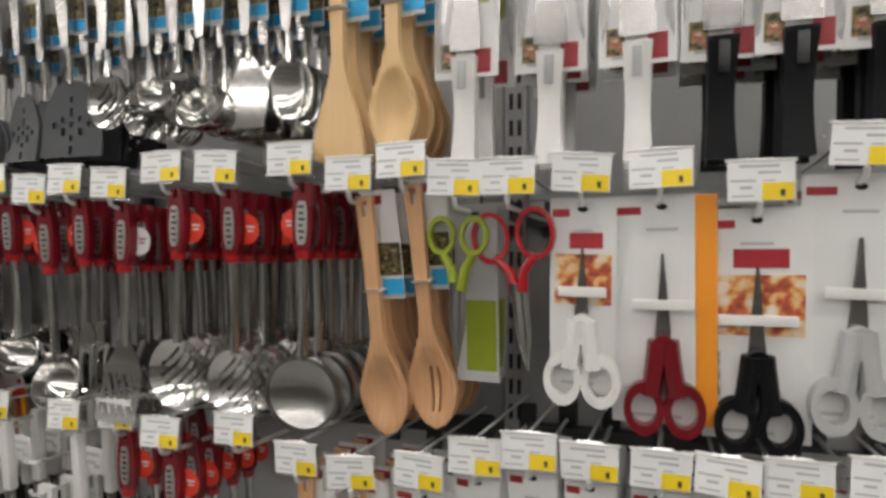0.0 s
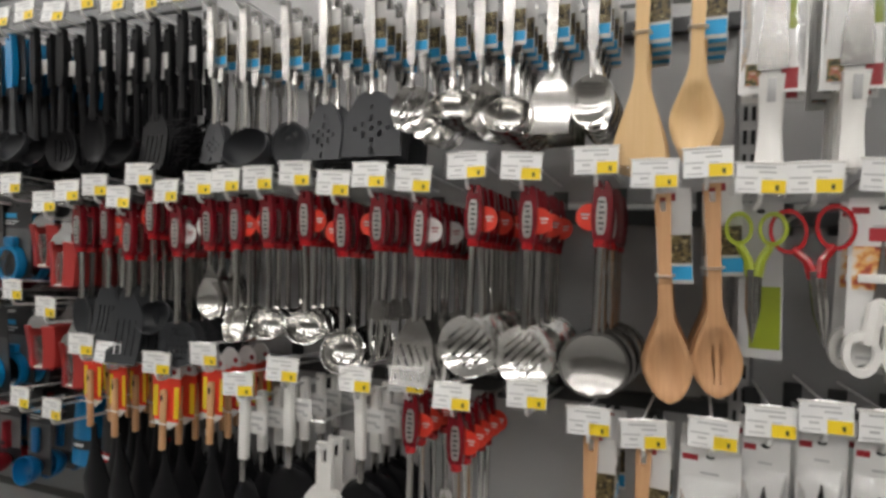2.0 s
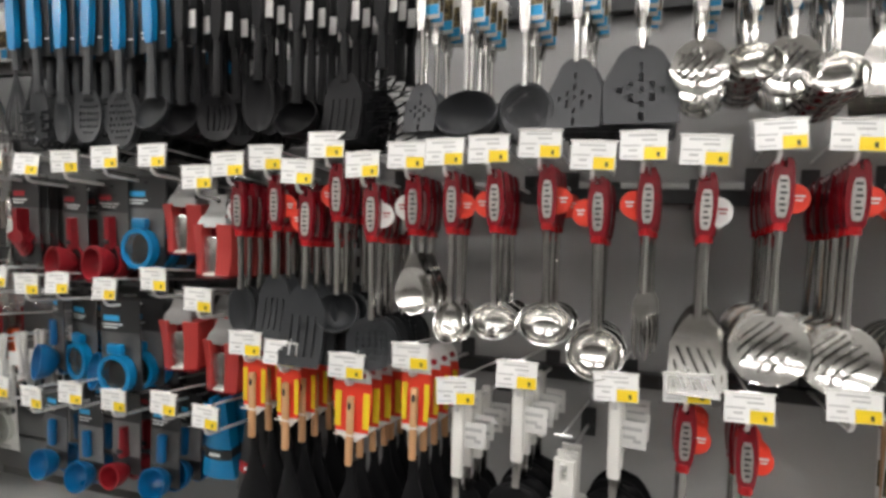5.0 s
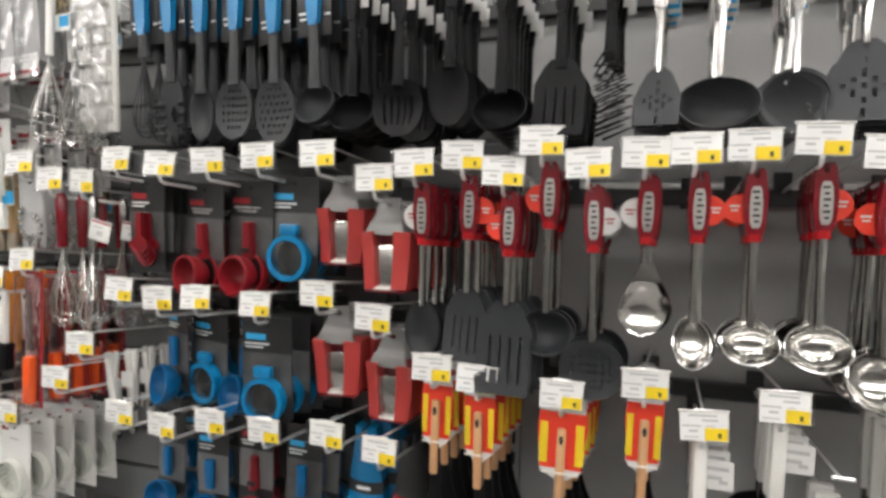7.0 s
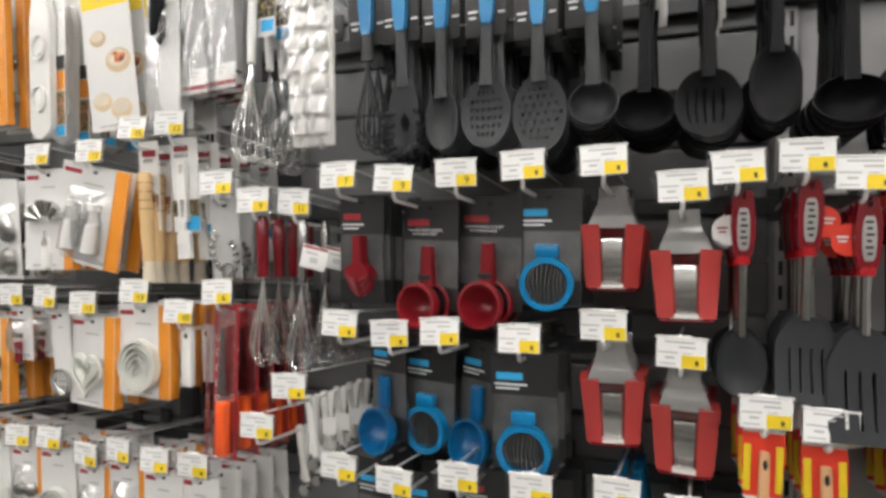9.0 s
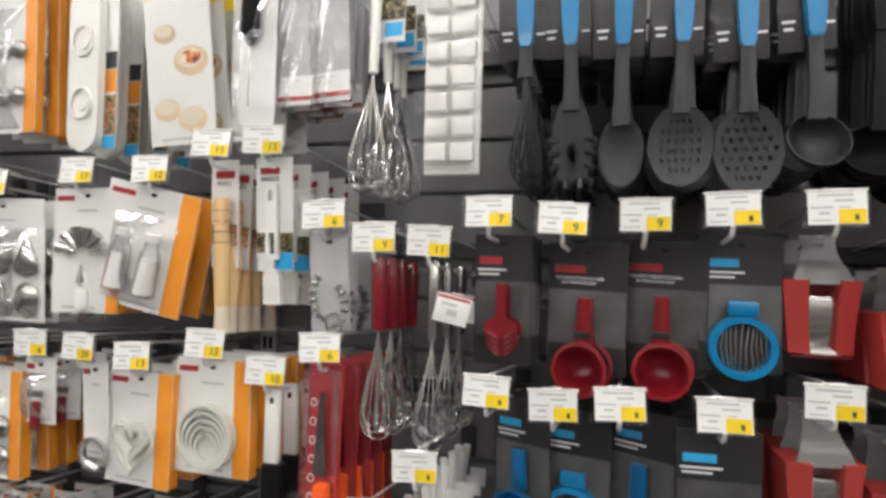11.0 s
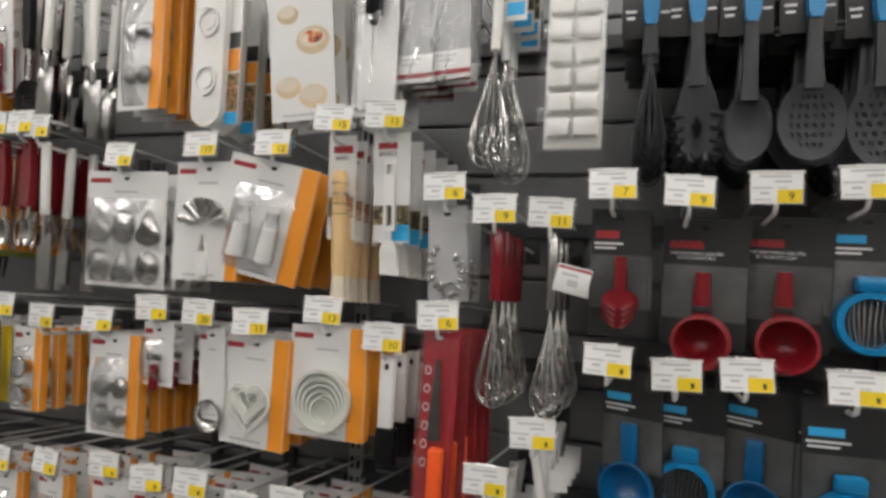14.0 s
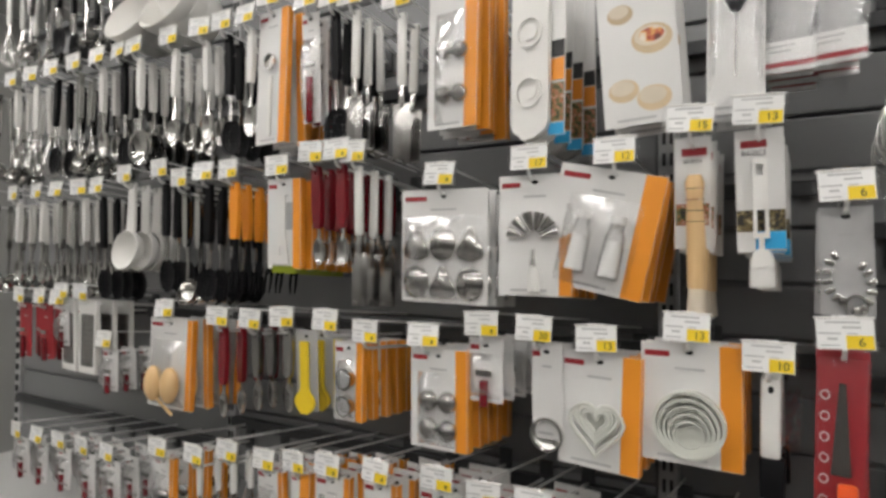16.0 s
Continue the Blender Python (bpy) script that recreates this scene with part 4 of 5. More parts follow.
def pastry_brush():
    ob = thing("pastry_brush", "white handled pastry brush on white card with photo", "pastry brush", "pastry brushes")
    c = part("label_card", sheet(lambda v: 0.0265, 0.016, -0.135, 0.001, 4, 6, None, None, None, 0.01), CARD, ob)
    part("photo", block((0.052, 0.0004, 0.026), (0, 0.0093, -0.097)), SPICE, c)
    part("blue_field", block((0.032, 0.0004, 0.022), (0.01, 0.0093, -0.1215)), BLUEINK, c)
    part("logo_patch", block((0.028, 0.0004, 0.009), (-0.006, 0.0093, -0.002)), REDINK, c)
    w = part("lettering", text_mesh("BASICS", 0.007, BLACKINK), None, c)
    w.location = (-0.006, 0.0091, -0.013)
    part("handle", sheet(lambda v: 0.0075 + 0.001 * v, -0.0215, -0.119, 0.008, 4, 14, lambda u, v: abs(u) < 0.5 and (0.08 < v < 0.2 or 0.62 < v < 0.94), None, None, 0.0), WHITE, ob)
    part("neck", block((0.006, 0.006, 0.018), (0, 0.004, -0.126), 0.001), WHITE, ob)
    part("ferrule", sheet(lambda v: 0.0122 * math.sqrt(max(0.02, 1 - (1 - min(1, 1.4 * v)) ** 2)), -0.131, -0.155, 0.01, 6, 8, None, None, None, -0.001), WHITE, ob)
    part("bristle_tuft", sheet(lambda v: 0.0122 + 0.0006 * v, -0.1545, -0.178, 0.007, 8, 4, None, lambda u, v: 0.0006 * math.sin(22 * u), None, 0.0005), WHITE, ob, "soft white silicone bristles")
    return ob


def wooden_brush():
    ob = thing("basting_brush", "wooden handled basting brush on white card", "basting brush", "basting brushes")
    c = part("label_card", sheet(lambda v: 0.022, 0.016, -0.13, 0.001, 4, 6, None, None, None, 0.012), CARD, ob)
    part("logo_patch", block((0.03, 0.0004, 0.01), (0.002, 0.0105, -0.004)), REDINK, c)
    w = part("lettering", text_mesh("BASICS", 0.007, BLACKINK), None, c)
    w.location = (0.0, 0.0104, -0.016)
    part("photo", block((0.04, 0.0004, 0.028), (0, 0.0105, -0.085)), PHOTO, c)
    part("handle", tube([(0.004, 0, -0.035), (0.004, 0, -0.045), (0.004, 0, -0.07), (0.005, 0, -0.1), (0.006, 0, -0.18)], [0.008, 0.0115, 0.0095, 0.011, 0.0105], 10), PALEWOOD, ob)
    for k in range(4):
        part("groove", tube([(0.004, 0, -0.052 - 0.014 * k), (0.004, 0, -0.0532 - 0.014 * k)], 0.0118, 10), PHOTO, ob)
    part("bristle_tuft", tube([(0.006, 0, -0.178), (0.006, 0, -0.215)], [0.009, 0.012], 10), BRISTLE, ob)
    return ob


def ice_tray():
    ob = thing("ice_cube_tray", "white ice cube tray wrapped in crinkled clear film", "ice cube tray")
    part("tray", block((0.088, 0.012, 0.29), (0, 0.004, -0.15), 0.004), WHITE, ob)
    for j in range(7):
        for s in (-1, 1):
            part("cube_cell", block((0.036, 0.018, 0.028), (s * 0.021, -0.009, -0.035 - 0.038 * j), 0.004), WHITE, ob)
    part("film", sheet(lambda v: 0.051, 0.014, -0.305, 0.0004, 10, 24, None, lambda u, v: -0.012 + 0.004 * math.sin(9 * u) * math.sin(31 * v), None, -0.012), FILM, ob, "crinkled clear film")
    return ob


def dumpling_mould():
    ob = thing("dough_press", "white plastic dough press on card with food photo", "dough press")
    part("card", block((0.085, 0.002, 0.33), (0.02, 0.012, -0.155), 0.0005), CARD, ob)
    part("photo", block((0.03, 0.0006, 0.07), (0.046, 0.0105, -0.26)), PHOTO, ob)
    part("orange_field", block((0.03, 0.0006, 0.04), (0.046, 0.0105, -0.2)), ORANGE, ob)
    part("dark_field", block((0.03, 0.0006, 0.03), (0.046, 0.0105, -0.163)), GREYCARD, ob)
    part("blue_field", block((0.03, 0.0006, 0.022), (0.046, 0.0105, -0.308)), BLUEINK, ob)
    part("body", sheet(lambda v: 0.037 * min(1, 0.7 + 2 * v) * (1 if v < 0.9 else math.sqrt(max(0.05, 1 - ((v - 0.9) / 0.1) ** 2))), -0.02, -0.325, 0.014, 8, 20, None, None, None, -0.006), WHITE, ob)
    for z in (-0.13, -0.24):
        part("mould_ring", ring(0.026, 0.004, 0.006, (0, -0.011, z), 24, 1.1), WHITE, ob)
        part("mould_dome", disc(0.016, 0.004, (0, -0.009, z), 18, 0.9), WHITE, ob)
    return ob


def bagged(w=0.075, h=0.2):
    ob = thing("bagged_product", "clear bag with white card and red stripe on hook", "bagged product", "bagged products")
    part("card", block((w * 0.92, 0.001, h * 0.24), (0, 0.004, 0.014 - h * 0.87), 0.0003), CARD, ob)
    part("red_stripe", block((w * 0.9, 0.0006, 0.008), (0, 0.0032, 0.014 - h * 0.93)), REDINK, ob)
    print_bars(ob, ((-0.01, -h * 0.72, w * 0.5, 0.003), (-0.012, -h * 0.76, w * 0.4, 0.003)), INK, 0.003)
    part("filling", sheet(lambda v: w * 0.4, 0.0, -h * 0.75, 0.02, 6, 8, None, lambda u, v: 0.006 * u * u, None, 0.006), PALECARD, ob)
    part("bag", sheet(lambda v: w / 2, 0.016, 0.012 - h, 0.0004, 10, 16, None, lambda u, v: -0.012 * (1 - u * u) + 0.003 * math.sin(7 * u + 11 * v), None, 0.0), FILM, ob, "crinkled clear bag")
    return ob


def sleeved_turner(w=0.056):
    ob = thing("kitchen_turner", "wooden handled turner with black head in red and yellow card sleeve", "kitchen turner", "sleeved turners")
    c = part("card_sleeve", sheet(lambda v: w / 2 * (0.86 + 0.14 * math.sin(math.pi * min(1, 0.2 + v))), 0.006, -0.088, 0.002, 8, 14, None, None, None, 0.004), SCARLET, ob)
    part("white_cap", sheet(lambda v: w / 2 * math.sqrt(max(0.08, 1 - (1 - v) ** 2)) * 0.95, 0.046, 0.006, 0.0024, 10, 8, None, None, None, 0.004), CARD, c)
    part("brand_patch", disc(0.006, 0.0006, (w * 0.26, 0.0032, 0.02), 14), REDINK, c)
    part("white_point", sheet(lambda v: w / 2 * 0.93 * (1 - 0.72 * v), -0.088, -0.106, 0.0024, 6, 4, None, None, None, 0.004), CARD, c)
    for s in (-1, 1):
        part("yellow_field", block((w * 0.17, 0.0006, 0.068), (s * w * 0.37, 0.0033, -0.046), 0.0002), YELLOW, c)
    part("handle", block((0.014, 0.011, 0.132), (0, -0.003, -0.084), 0.004), WOOD, ob)
    # eye drawn as a dark disc: its shade is only colour
    part("handle_eye", disc(0.0032, 0.0006, (0, -0.0092, -0.036), 12, 2.4), SLOT, ob)
    part("tie", block((w * 0.75, 0.002, 0.0025), (0, -0.0095, -0.09)), WHITE, ob)
    part("head", sheet(lambda v: 0.008 + w * 0.62 * min(1, max(0, v - 0.12) * 1.9) ** 1.4, -0.145, -0.36, 0.004, 8, 14, None, lambda u, v: 0.012 * u * u * v, None, 0.004), NYLON, ob, "broad black nylon blade")
    return ob


def white_tool(kind):
    ob = thing("kitchen_utensil", "white handled kitchen tool with black nylon head and swing label", "kitchen utensil", "white handled utensils")
    part("grip", block((0.02, 0.016, 0.13), (0, 0, -0.05), 0.004), WHITE, ob)
    part("ferrule", block((0.013, 0.01, 0.05), (0, 0, -0.135), 0.002), BRUSHED, ob)
    c = part("swing_label", block((0.044, 0.0006, 0.045), (0.026, 0.006, -0.04), 0.0002), CARD, ob, "white printed swing label")
    print_bars(c, ((0.026, -0.03, 0.03, 0.006), (0.022, -0.044, 0.02, 0.006), (0.034, -0.05, 0.012, 0.006)), INK, 0.0052)
    half = 0.062 if kind == "wide" else 0.035
    part("head", sheet(lambda v: half * math.sqrt(max(0, 1 - (1 - min(1, v * 1.6)) ** 2)), -0.155, -0.29, 0.003, 12, 12, None, lambda u, v: 0.01 * u * u), NYLON, ob)
    return ob


def can_opener():
    ob = thing("can_opener", "white handled can opener on hook", "can opener", "can openers")
    for s in (-1, 1):
        m = block((0.015, 0.012, 0.12), (0, 0, -0.06), 0.004)
        bmesh.ops.rotate(m, verts=m.verts, matrix=Matrix.Rotation(radians(s * 7), 3, "Y"))
        part("arm", m, WHITE, ob).location = (s * 0.008, 0.004 * s, 0.012)
    part("wheel", disc(0.011, 0.012, (0, -0.008, -0.125), 14), STEEL, ob)
    part("swing_label", block((0.03, 0.0006, 0.035), (0.03, 0.008, -0.05)), CARD, ob)
    return ob


def knife_blister():
    ob = thing("blister_pack", "tall dark red blister pack holding an orange handled knife", "blister pack", "red blister packs")
    part("card", block((0.062, 0.002, 0.3), (0, 0.004, -0.136), 0.0006), REDINK, ob)
    part("blade", sheet(lambda v: 0.004 + 0.008 * v, -0.03, -0.16, 0.002, 3, 8, None, None, None, -0.006), BRUSHED, ob)
    part("handle", block((0.024, 0.02, 0.105), (0.008, -0.01, -0.222), 0.005), NEON, ob, "neon orange handle")
    m = bmesh.new()
    for k in range(6):
        ring(0.006, 0.0016, 0.0006, (-0.02, 0.0022, -0.05 - 0.03 * k), 12, 1.2, m)
    part("white_print", m, PAPER, ob)
    part("blister", block((0.058, 0.024, 0.29), (0, -0.01, -0.138), 0.005), CLEAR, ob, "clear blister cover")
    return ob


def brush_tool():
    ob = thing("grill_brush", "white handled scraper brush with black head", "grill brush", "grill brushes")
    part("handle", block((0.026, 0.014, 0.12), (0, 0, -0.05), 0.004), WHITE, ob)
    # dark disc painted as the shaded eye; the handle is solid
    part("handle_eye", disc(0.004, 0.0006, (0, -0.0074, -0.008), 12, 1.4), SLOT, ob)
    part("head", block((0.034, 0.024, 0.06), (0.002, 0.003, -0.14), 0.004), NYLON, ob)
    part("film_label", sheet(lambda v: 0.018, -0.02, -0.1, 0.0006, 4, 6, None, lambda u, v: 0.012 * u, None, 0.01), FILM, ob).location = (0.022, 0, 0)
    return ob


def measuring_cups():
    ob = thing("measuring_cup", "white plastic measuring cup with long handle", "measuring cup", "measuring cups")
    part("handle", sheet(lambda v: 0.011 + 0.003 * v, 0.014, -0.09, 0.005, 4, 10, lambda u, v: abs(u) < 0.4 and 0.04 < v < 0.14), WHITE, ob)
    part("cup", bowl(0.04, 0.035, (0, -0.012, -0.125), 1, -8, 0.002), WHITE, ob)
    return ob


def peeler_hang():
    ob = thing("scraper", "flat steel blade scraper with white handle", "scraper", "scrapers")
    part("handle", block((0.02, 0.012, 0.15), (0, 0, -0.06), 0.004), WHITE, ob)
    part("neck", block((0.012, 0.006, 0.05), (0, 0, -0.155), 0.001), STEEL, ob)
    part("blade", block((0.044, 0.002, 0.115), (0, 0, -0.23), 0.0008), BRUSHED, ob)
    return ob


def grater():
    ob = thing("grater", "flat grater in white plastic frame", "grater", "graters")
    part("frame", sheet(lambda v: 0.045, 0.016, -0.2, 0.012, 10, 20, lambda u, v: abs(u) < 0.75 and 0.2 < v < 0.9), WHITE, ob)
    part("blade", sheet(lambda v: 0.036, -0.025, -0.18, 0.001, 22, 30, lambda u, v: int((u + 1) * 11) % 3 == 1 and int(v * 30) % 3 == 1), BRUSHED, ob)
    return ob


def capped_tool():
    ob = thing("pizza_cutter", "white capped cutter with large hanging eye", "cutter", "white cutters")
    part("handle", sheet(lambda v: 0.017, 0.016, -0.08, 0.01, 6, 12, lambda u, v: abs(u) < 0.4 and 0.1 < v < 0.4), WHITE, ob)
    part("guard", sheet(lambda v: 0.02 + 0.035 * math.sin(math.pi * min(1, 0.1 + v) / 1.6), -0.075, -0.16, 0.012, 10, 10), WHITE, ob)
    part("logo_dot", disc(0.008, 0.0006, (-0.025, -0.0008, -0.13), 14), INK, ob)
    return ob


# ---- the goods on the hooks: kind, place along the wall, tag height, how many, spacing, price ----
MADE = {}
KINDS = {}


def kind(name, build):
    KINDS[name] = build


def hang(name, x, z, n=4, gap=0.03, price="", wire=True, turn=0.0, lean=0.0, tags=True, start=0.0, dx=0.0, tilt=0.0):
    """A hook at x whose tag is at height z, with n of one product on it, the first at the tip."""
    if wire:
        hook(x, z, price, tags)
    for k in range(n):
        back = 0.022 + start + gap * k
        if back > 0.26:
            break
        m = pose(x + dx + SKEW * back + random.uniform(-0.003, 0.003), TIP + back, z - DROP - LEAN * back / 0.29 - 0.004, random.uniform(-2, 2) + tilt, random.uniform(-1.5, 1.5) + lean, turn - 3 + random.uniform(-5, 5))
        pick = name + "_plain" if k % 3 and name + "_plain" in KINDS else name
        if pick not in MADE:
            MADE[pick] = KINDS[pick]()
            MADE[pick].matrix_basis = m
        else:
            copy_thing(MADE[pick], m)

# row of nylon and steel tools, above eye level
kind("blue_whisk", lambda: blue_tool("whisk", 0.17, 0.03))
kind("blue_pasta", lambda: blue_tool("pasta", 0.13, 0.034, 0.335))
kind("blue_spoon", lambda: blue_tool("spoon", 0.1, 0.03))
kind("blue_skimmer", lambda: blue_tool("skimmer", 0.115, 0.042))
kind("blue_wide", lambda: blue_tool("wide_skimmer", 0.125, 0.043))
kind("blue_ladle", lambda: blue_tool("ladle", 0.08, 0.036, 0.3))
kind("black_ladle", lambda: black_tool("ladle", 0.076, 0.044))
kind("black_slotted", lambda: black_tool("slotted_spoon", 0.1, 0.045))
kind("black_spoon", lambda: black_tool("spoon", 0.11, 0.034))
kind("black_turner", lambda: black_tool("turner", 0.12, 0.041))
kind("black_masher", lambda: black_tool("masher", 0.13, 0.022))
kind("dark_spoon", lambda: metal_tool("pattern_turner", 0.085, 0.032))
kind("dark_ladle", lambda: metal_tool("ladle", 0.085, 0.055))
kind("dark_round", lambda: metal_tool("round", 0.092, 0.047))
kind("dark_turner", lambda: metal_tool("pattern_turner", 0.11, 0.042))
kind("dark_wide", lambda: metal_tool("pattern_turner", 0.12, 0.056))
kind("steel_slotted", lambda: metal_tool("slot_skimmer", 0.085, 0.04, 0.27, STEEL))
kind("steel_ladle", lambda: metal_tool("ladle", 0.06, 0.04, 0.25, STEEL))
kind("steel_ladle_low", lambda: metal_tool("ladle", 0.07, 0.042, 0.28, STEEL))
kind("steel_turner", lambda: metal_tool("plain_turner", 0.1, 0.033, 0.28, STEEL))
kind("steel_spoon", lambda: metal_tool("spoon", 0.085, 0.036, 0.27, STEEL))
kind("wooden_turner", lambda: wooden_tool("plain_turner", 0.15, 0.041, 0.335, PALEWOOD))
kind("wooden_spoon_high", lambda: wooden_tool("spoon", 0.15, 0.037, 0.325, PALEWOOD))
kind("white_knife", lambda: pack("knife_white", 0.085, 0.21, "white handled kitchen knife in clear blister on white card", film=True))
kind("black_knife", lambda: pack("knife_black", 0.085, 0.21, "black handled kitchen knife in clear blister on white card", film=True))

ROW = 1.985
rail(-5.2, 1.8, 1.915)
for name, x, n in (("blue_whisk", -2.12, 7), ("blue_pasta", -2.06, 7), ("blue_spoon", -1.98, 7), ("blue_skimmer", -1.9, 7), ("blue_wide", -1.825, 7), ("blue_ladle", -1.745, 7),
                   ("black_ladle", -1.665, 5), ("black_slotted", -1.575, 6), ("black_spoon", -1.49, 5), ("black_ladle", -1.40, 6), ("black_turner", -1.31, 5), ("black_masher", -1.235, 4),
                   ("dark_spoon", -1.165, 5), ("dark_ladle", -1.085, 5), ("dark_round", -0.99, 5), ("dark_turner", -0.9, 5), ("dark_wide", -0.81, 5)):
    hang(name, x, ROW + random.uniform(-0.012, 0.012), n, 0.034, turn=random.uniform(-6, 6))
for name, x, n in (("steel_slotted", -0.725, 5), ("steel_ladle", -0.66, 5), ("steel_slotted", -0.605, 4), ("steel_ladle_low", -0.55, 5), ("steel_turner", -0.48, 4), ("steel_spoon", -0.415, 5),
                   ("wooden_turner", -0.345, 4), ("wooden_spoon_high", -0.262, 4)):
    hang(name, x, ROW - 0.005, n, 0.036)
for name, x, n in (("white_knife", -0.16, 2), ("white_knife", -0.062, 3), ("white_knife", 0.034, 2), ("black_knife", 0.125, 3), ("black_knife", 0.2, 3), ("black_knife", 0.28, 3), ("black_knife", 0.37, 3)):
    hang(name, x, ROW - 0.03, n, 0.05)

# top row of the left bays
kind("bag", bagged)
kind("ice_tray", ice_tray)
kind("card_whisk", lambda: whisk(0.37, WHITE, 0.19, 0.041, label="steel balloon whisk with white handle and photo label card", card=True))
kind("thermometer", lambda: pack("thermometer", 0.08, 0.31, "cooking thermometer in clear blister on white card", film=True, logo=False))
kind("pictures", lambda: pack("pictures", 0.125, 0.31, "pastry tool on white card printed with pastry pictures", logo=True))
kind("mould", dumpling_mould)
kind("cutter_card", lambda: pack("moulds", 0.115, 0.3, "metal pastry cutters on white card with orange strip", strip=0.028, film=True, deep=0.014))
kind("scoop_card", lambda: pack("scoop", 0.1, 0.32, "measuring scoop on white card with orange strip", strip=0.022, deep=0.014))
kind("scraper", peeler_hang)
kind("peeler_card", lambda: pack("peeler", 0.05, 0.25, "dark red peeler on white card", film=True))
kind("far_whisk", lambda: whisk(0.3, WHITE, 0.15, 0.03))
kind("far_strainer", lambda: utensil("strainer", "white handled steel strainer on hook", "strainer", 0.3, "mesh", 0.1, 0.05, STEEL, WHITE, 0.14, STEEL, 0.005, 0.011))
kind("far_ladle", lambda: utensil("kitchen_utensil", "steel ladle with steel handle on hook", "kitchen utensil", 0.3, "ladle", 0.07, 0.036, STEEL, STEEL, 0.15, STEEL, 0.005, 0.011))
kind("far_skimmer", lambda: utensil("kitchen_utensil", "black slotted spoon with black handle on hook", "kitchen utensil", 0.3, "skimmer", 0.09, 0.036, NYLON, NYLON, 0.15, STEEL, 0.005, 0.011))
kind("far_sieve", lambda: utensil("sieve", "large round white plastic sieve on hook", "sieve", 0.33, "ladle", 0.18, 0.09, WHITE, WHITE, 0.13, WHITE, 0.006, 0.012))
kind("far_spoon", lambda: utensil("kitchen_utensil", "steel spoon with white handle on hook", "kitchen utensil", 0.26, "spoon", 0.075, 0.026, STEEL, WHITE, 0.13, STEEL, 0.005, 0.01))

HIGH = 2.07
for name, x, z, n, gap in (("ice_tray", -2.225, 1.99, 1, 0.1), ("card_whisk", -2.35, 2.02, 4, 0.035), ("bag", -2.435, 2.0, 3, 0.03), ("bag", -2.49, 1.995, 4, 0.03), ("thermometer", -2.56, 2.05, 3, 0.04),
                           ("mould", -2.89, HIGH, 4, 0.05), ("cutter_card", -3.05, HIGH, 4, 0.035), ("scraper", -3.17, 2.02, 2, 0.05), ("scraper", -3.285, HIGH - 0.02, 3, 0.04),
                           ("peeler_card", -3.41, HIGH, 5, 0.03), ("far_skimmer", -3.34, HIGH - 0.01, 4, 0.04), ("scoop_card", -3.525, HIGH + 0.03, 4, 0.035)):
    hang(name, x, z, n, gap)
hang("pictures", -2.715, 2.05, 3, 0.035, lean=-4)
for name, x, n in (("far_spoon", -3.6, 4), ("far_skimmer", -3.68, 5), ("far_spoon", -3.76, 5), ("far_spoon", -3.88, 4), ("far_strainer", -4.03, 7), ("far_skimmer", -4.1, 5), ("far_spoon", -4.2, 5),
                   ("far_ladle", -4.32, 5), ("far_skimmer", -4.44, 5), ("far_whisk", -4.56, 5), ("far_spoon", -4.68, 5), ("far_ladle", -4.8, 4)):
    hang(name, x, HIGH + 0.0, n, 0.035)
rail(-5.2, -2.4, 2.4)
for name, x, n in (("far_sieve", -3.93, 3), ("far_sieve", -4.09, 3), ("far_ladle", -4.3, 4), ("far_skimmer", -4.45, 4), ("far_ladle", -4.6, 4), ("far_whisk", -4.75, 4)):
    hang(name, x, 2.45, n, 0.04)

# middle row: measuring cards, boxes and red handled tools
kind("spoon_card", lambda: pack("spoons", 0.088, 0.2, "red measuring spoons on charcoal card", base=GREYCARD, header=REDINK, logo=False))
kind("red_cup", lambda: pack("cup", 0.122, 0.2, "red measuring cup on charcoal card", base=GREYCARD, header=REDINK, logo=False))
kind("strainer_card", lambda: pack("strainer", 0.11, 0.195, "round blue strainer on charcoal card", base=GREYCARD, header=BLUEINK, logo=False))
kind("blue_cup", lambda: pack("blue_cup", 0.1, 0.2, "blue measuring cup on charcoal card", base=GREYCARD, header=BLUEINK, logo=False))
kind("box", lambda: scaled(box_clip(), 0.88))
RED_TOOLS = {
    "r_spoon": ("spoon", 0.095, 0.032, 0.3, GREYNYLON, CARD, -1),
    "r_turner": ("turner", 0.12, 0.036, 0.31, GREYNYLON, SCARLET),
    "r_wide": ("turner", 0.15, 0.045, 0.33, GREYNYLON, SCARLET, -1),
    "r_ladle": ("ladle", 0.075, 0.043, 0.31, GREYNYLON, SCARLET, -1),
    "r_skimmer": ("skimmer", 0.1, 0.05, 0.34, GREYNYLON, CARD),
    "s_pear": ("pear", 0.12, 0.036, 0.25, STEEL, CARD, -1),
    "s_spoon": ("ladle", 0.075, 0.026, 0.295, STEEL, SCARLET),
    "s_ladle": ("ladle", 0.06, 0.038, 0.285, STEEL, SCARLET, -1),
    "s_ladle_mid": ("ladle", 0.068, 0.042, 0.295, STEEL, SCARLET),
    "s_ladle_big": ("ladle", 0.084, 0.043, 0.325, STEEL, SCARLET, -1),
    "s_fork": ("fork", 0.11, 0.014, 0.3, STEEL, SCARLET, -1),
    "s_turner": ("diagonal_turner", 0.12, 0.037, 0.335, STEEL, CARD),
    "s_skimmer": ("slot_skimmer", 0.11, 0.054, 0.335, STEEL, SCARLET),
    "s_round": ("slot_skimmer", 0.105, 0.05, 0.34, STEEL, SCARLET),
    "s_mesh": ("mesh", 0.108, 0.056, 0.35, STEEL, SCARLET, -1),
}
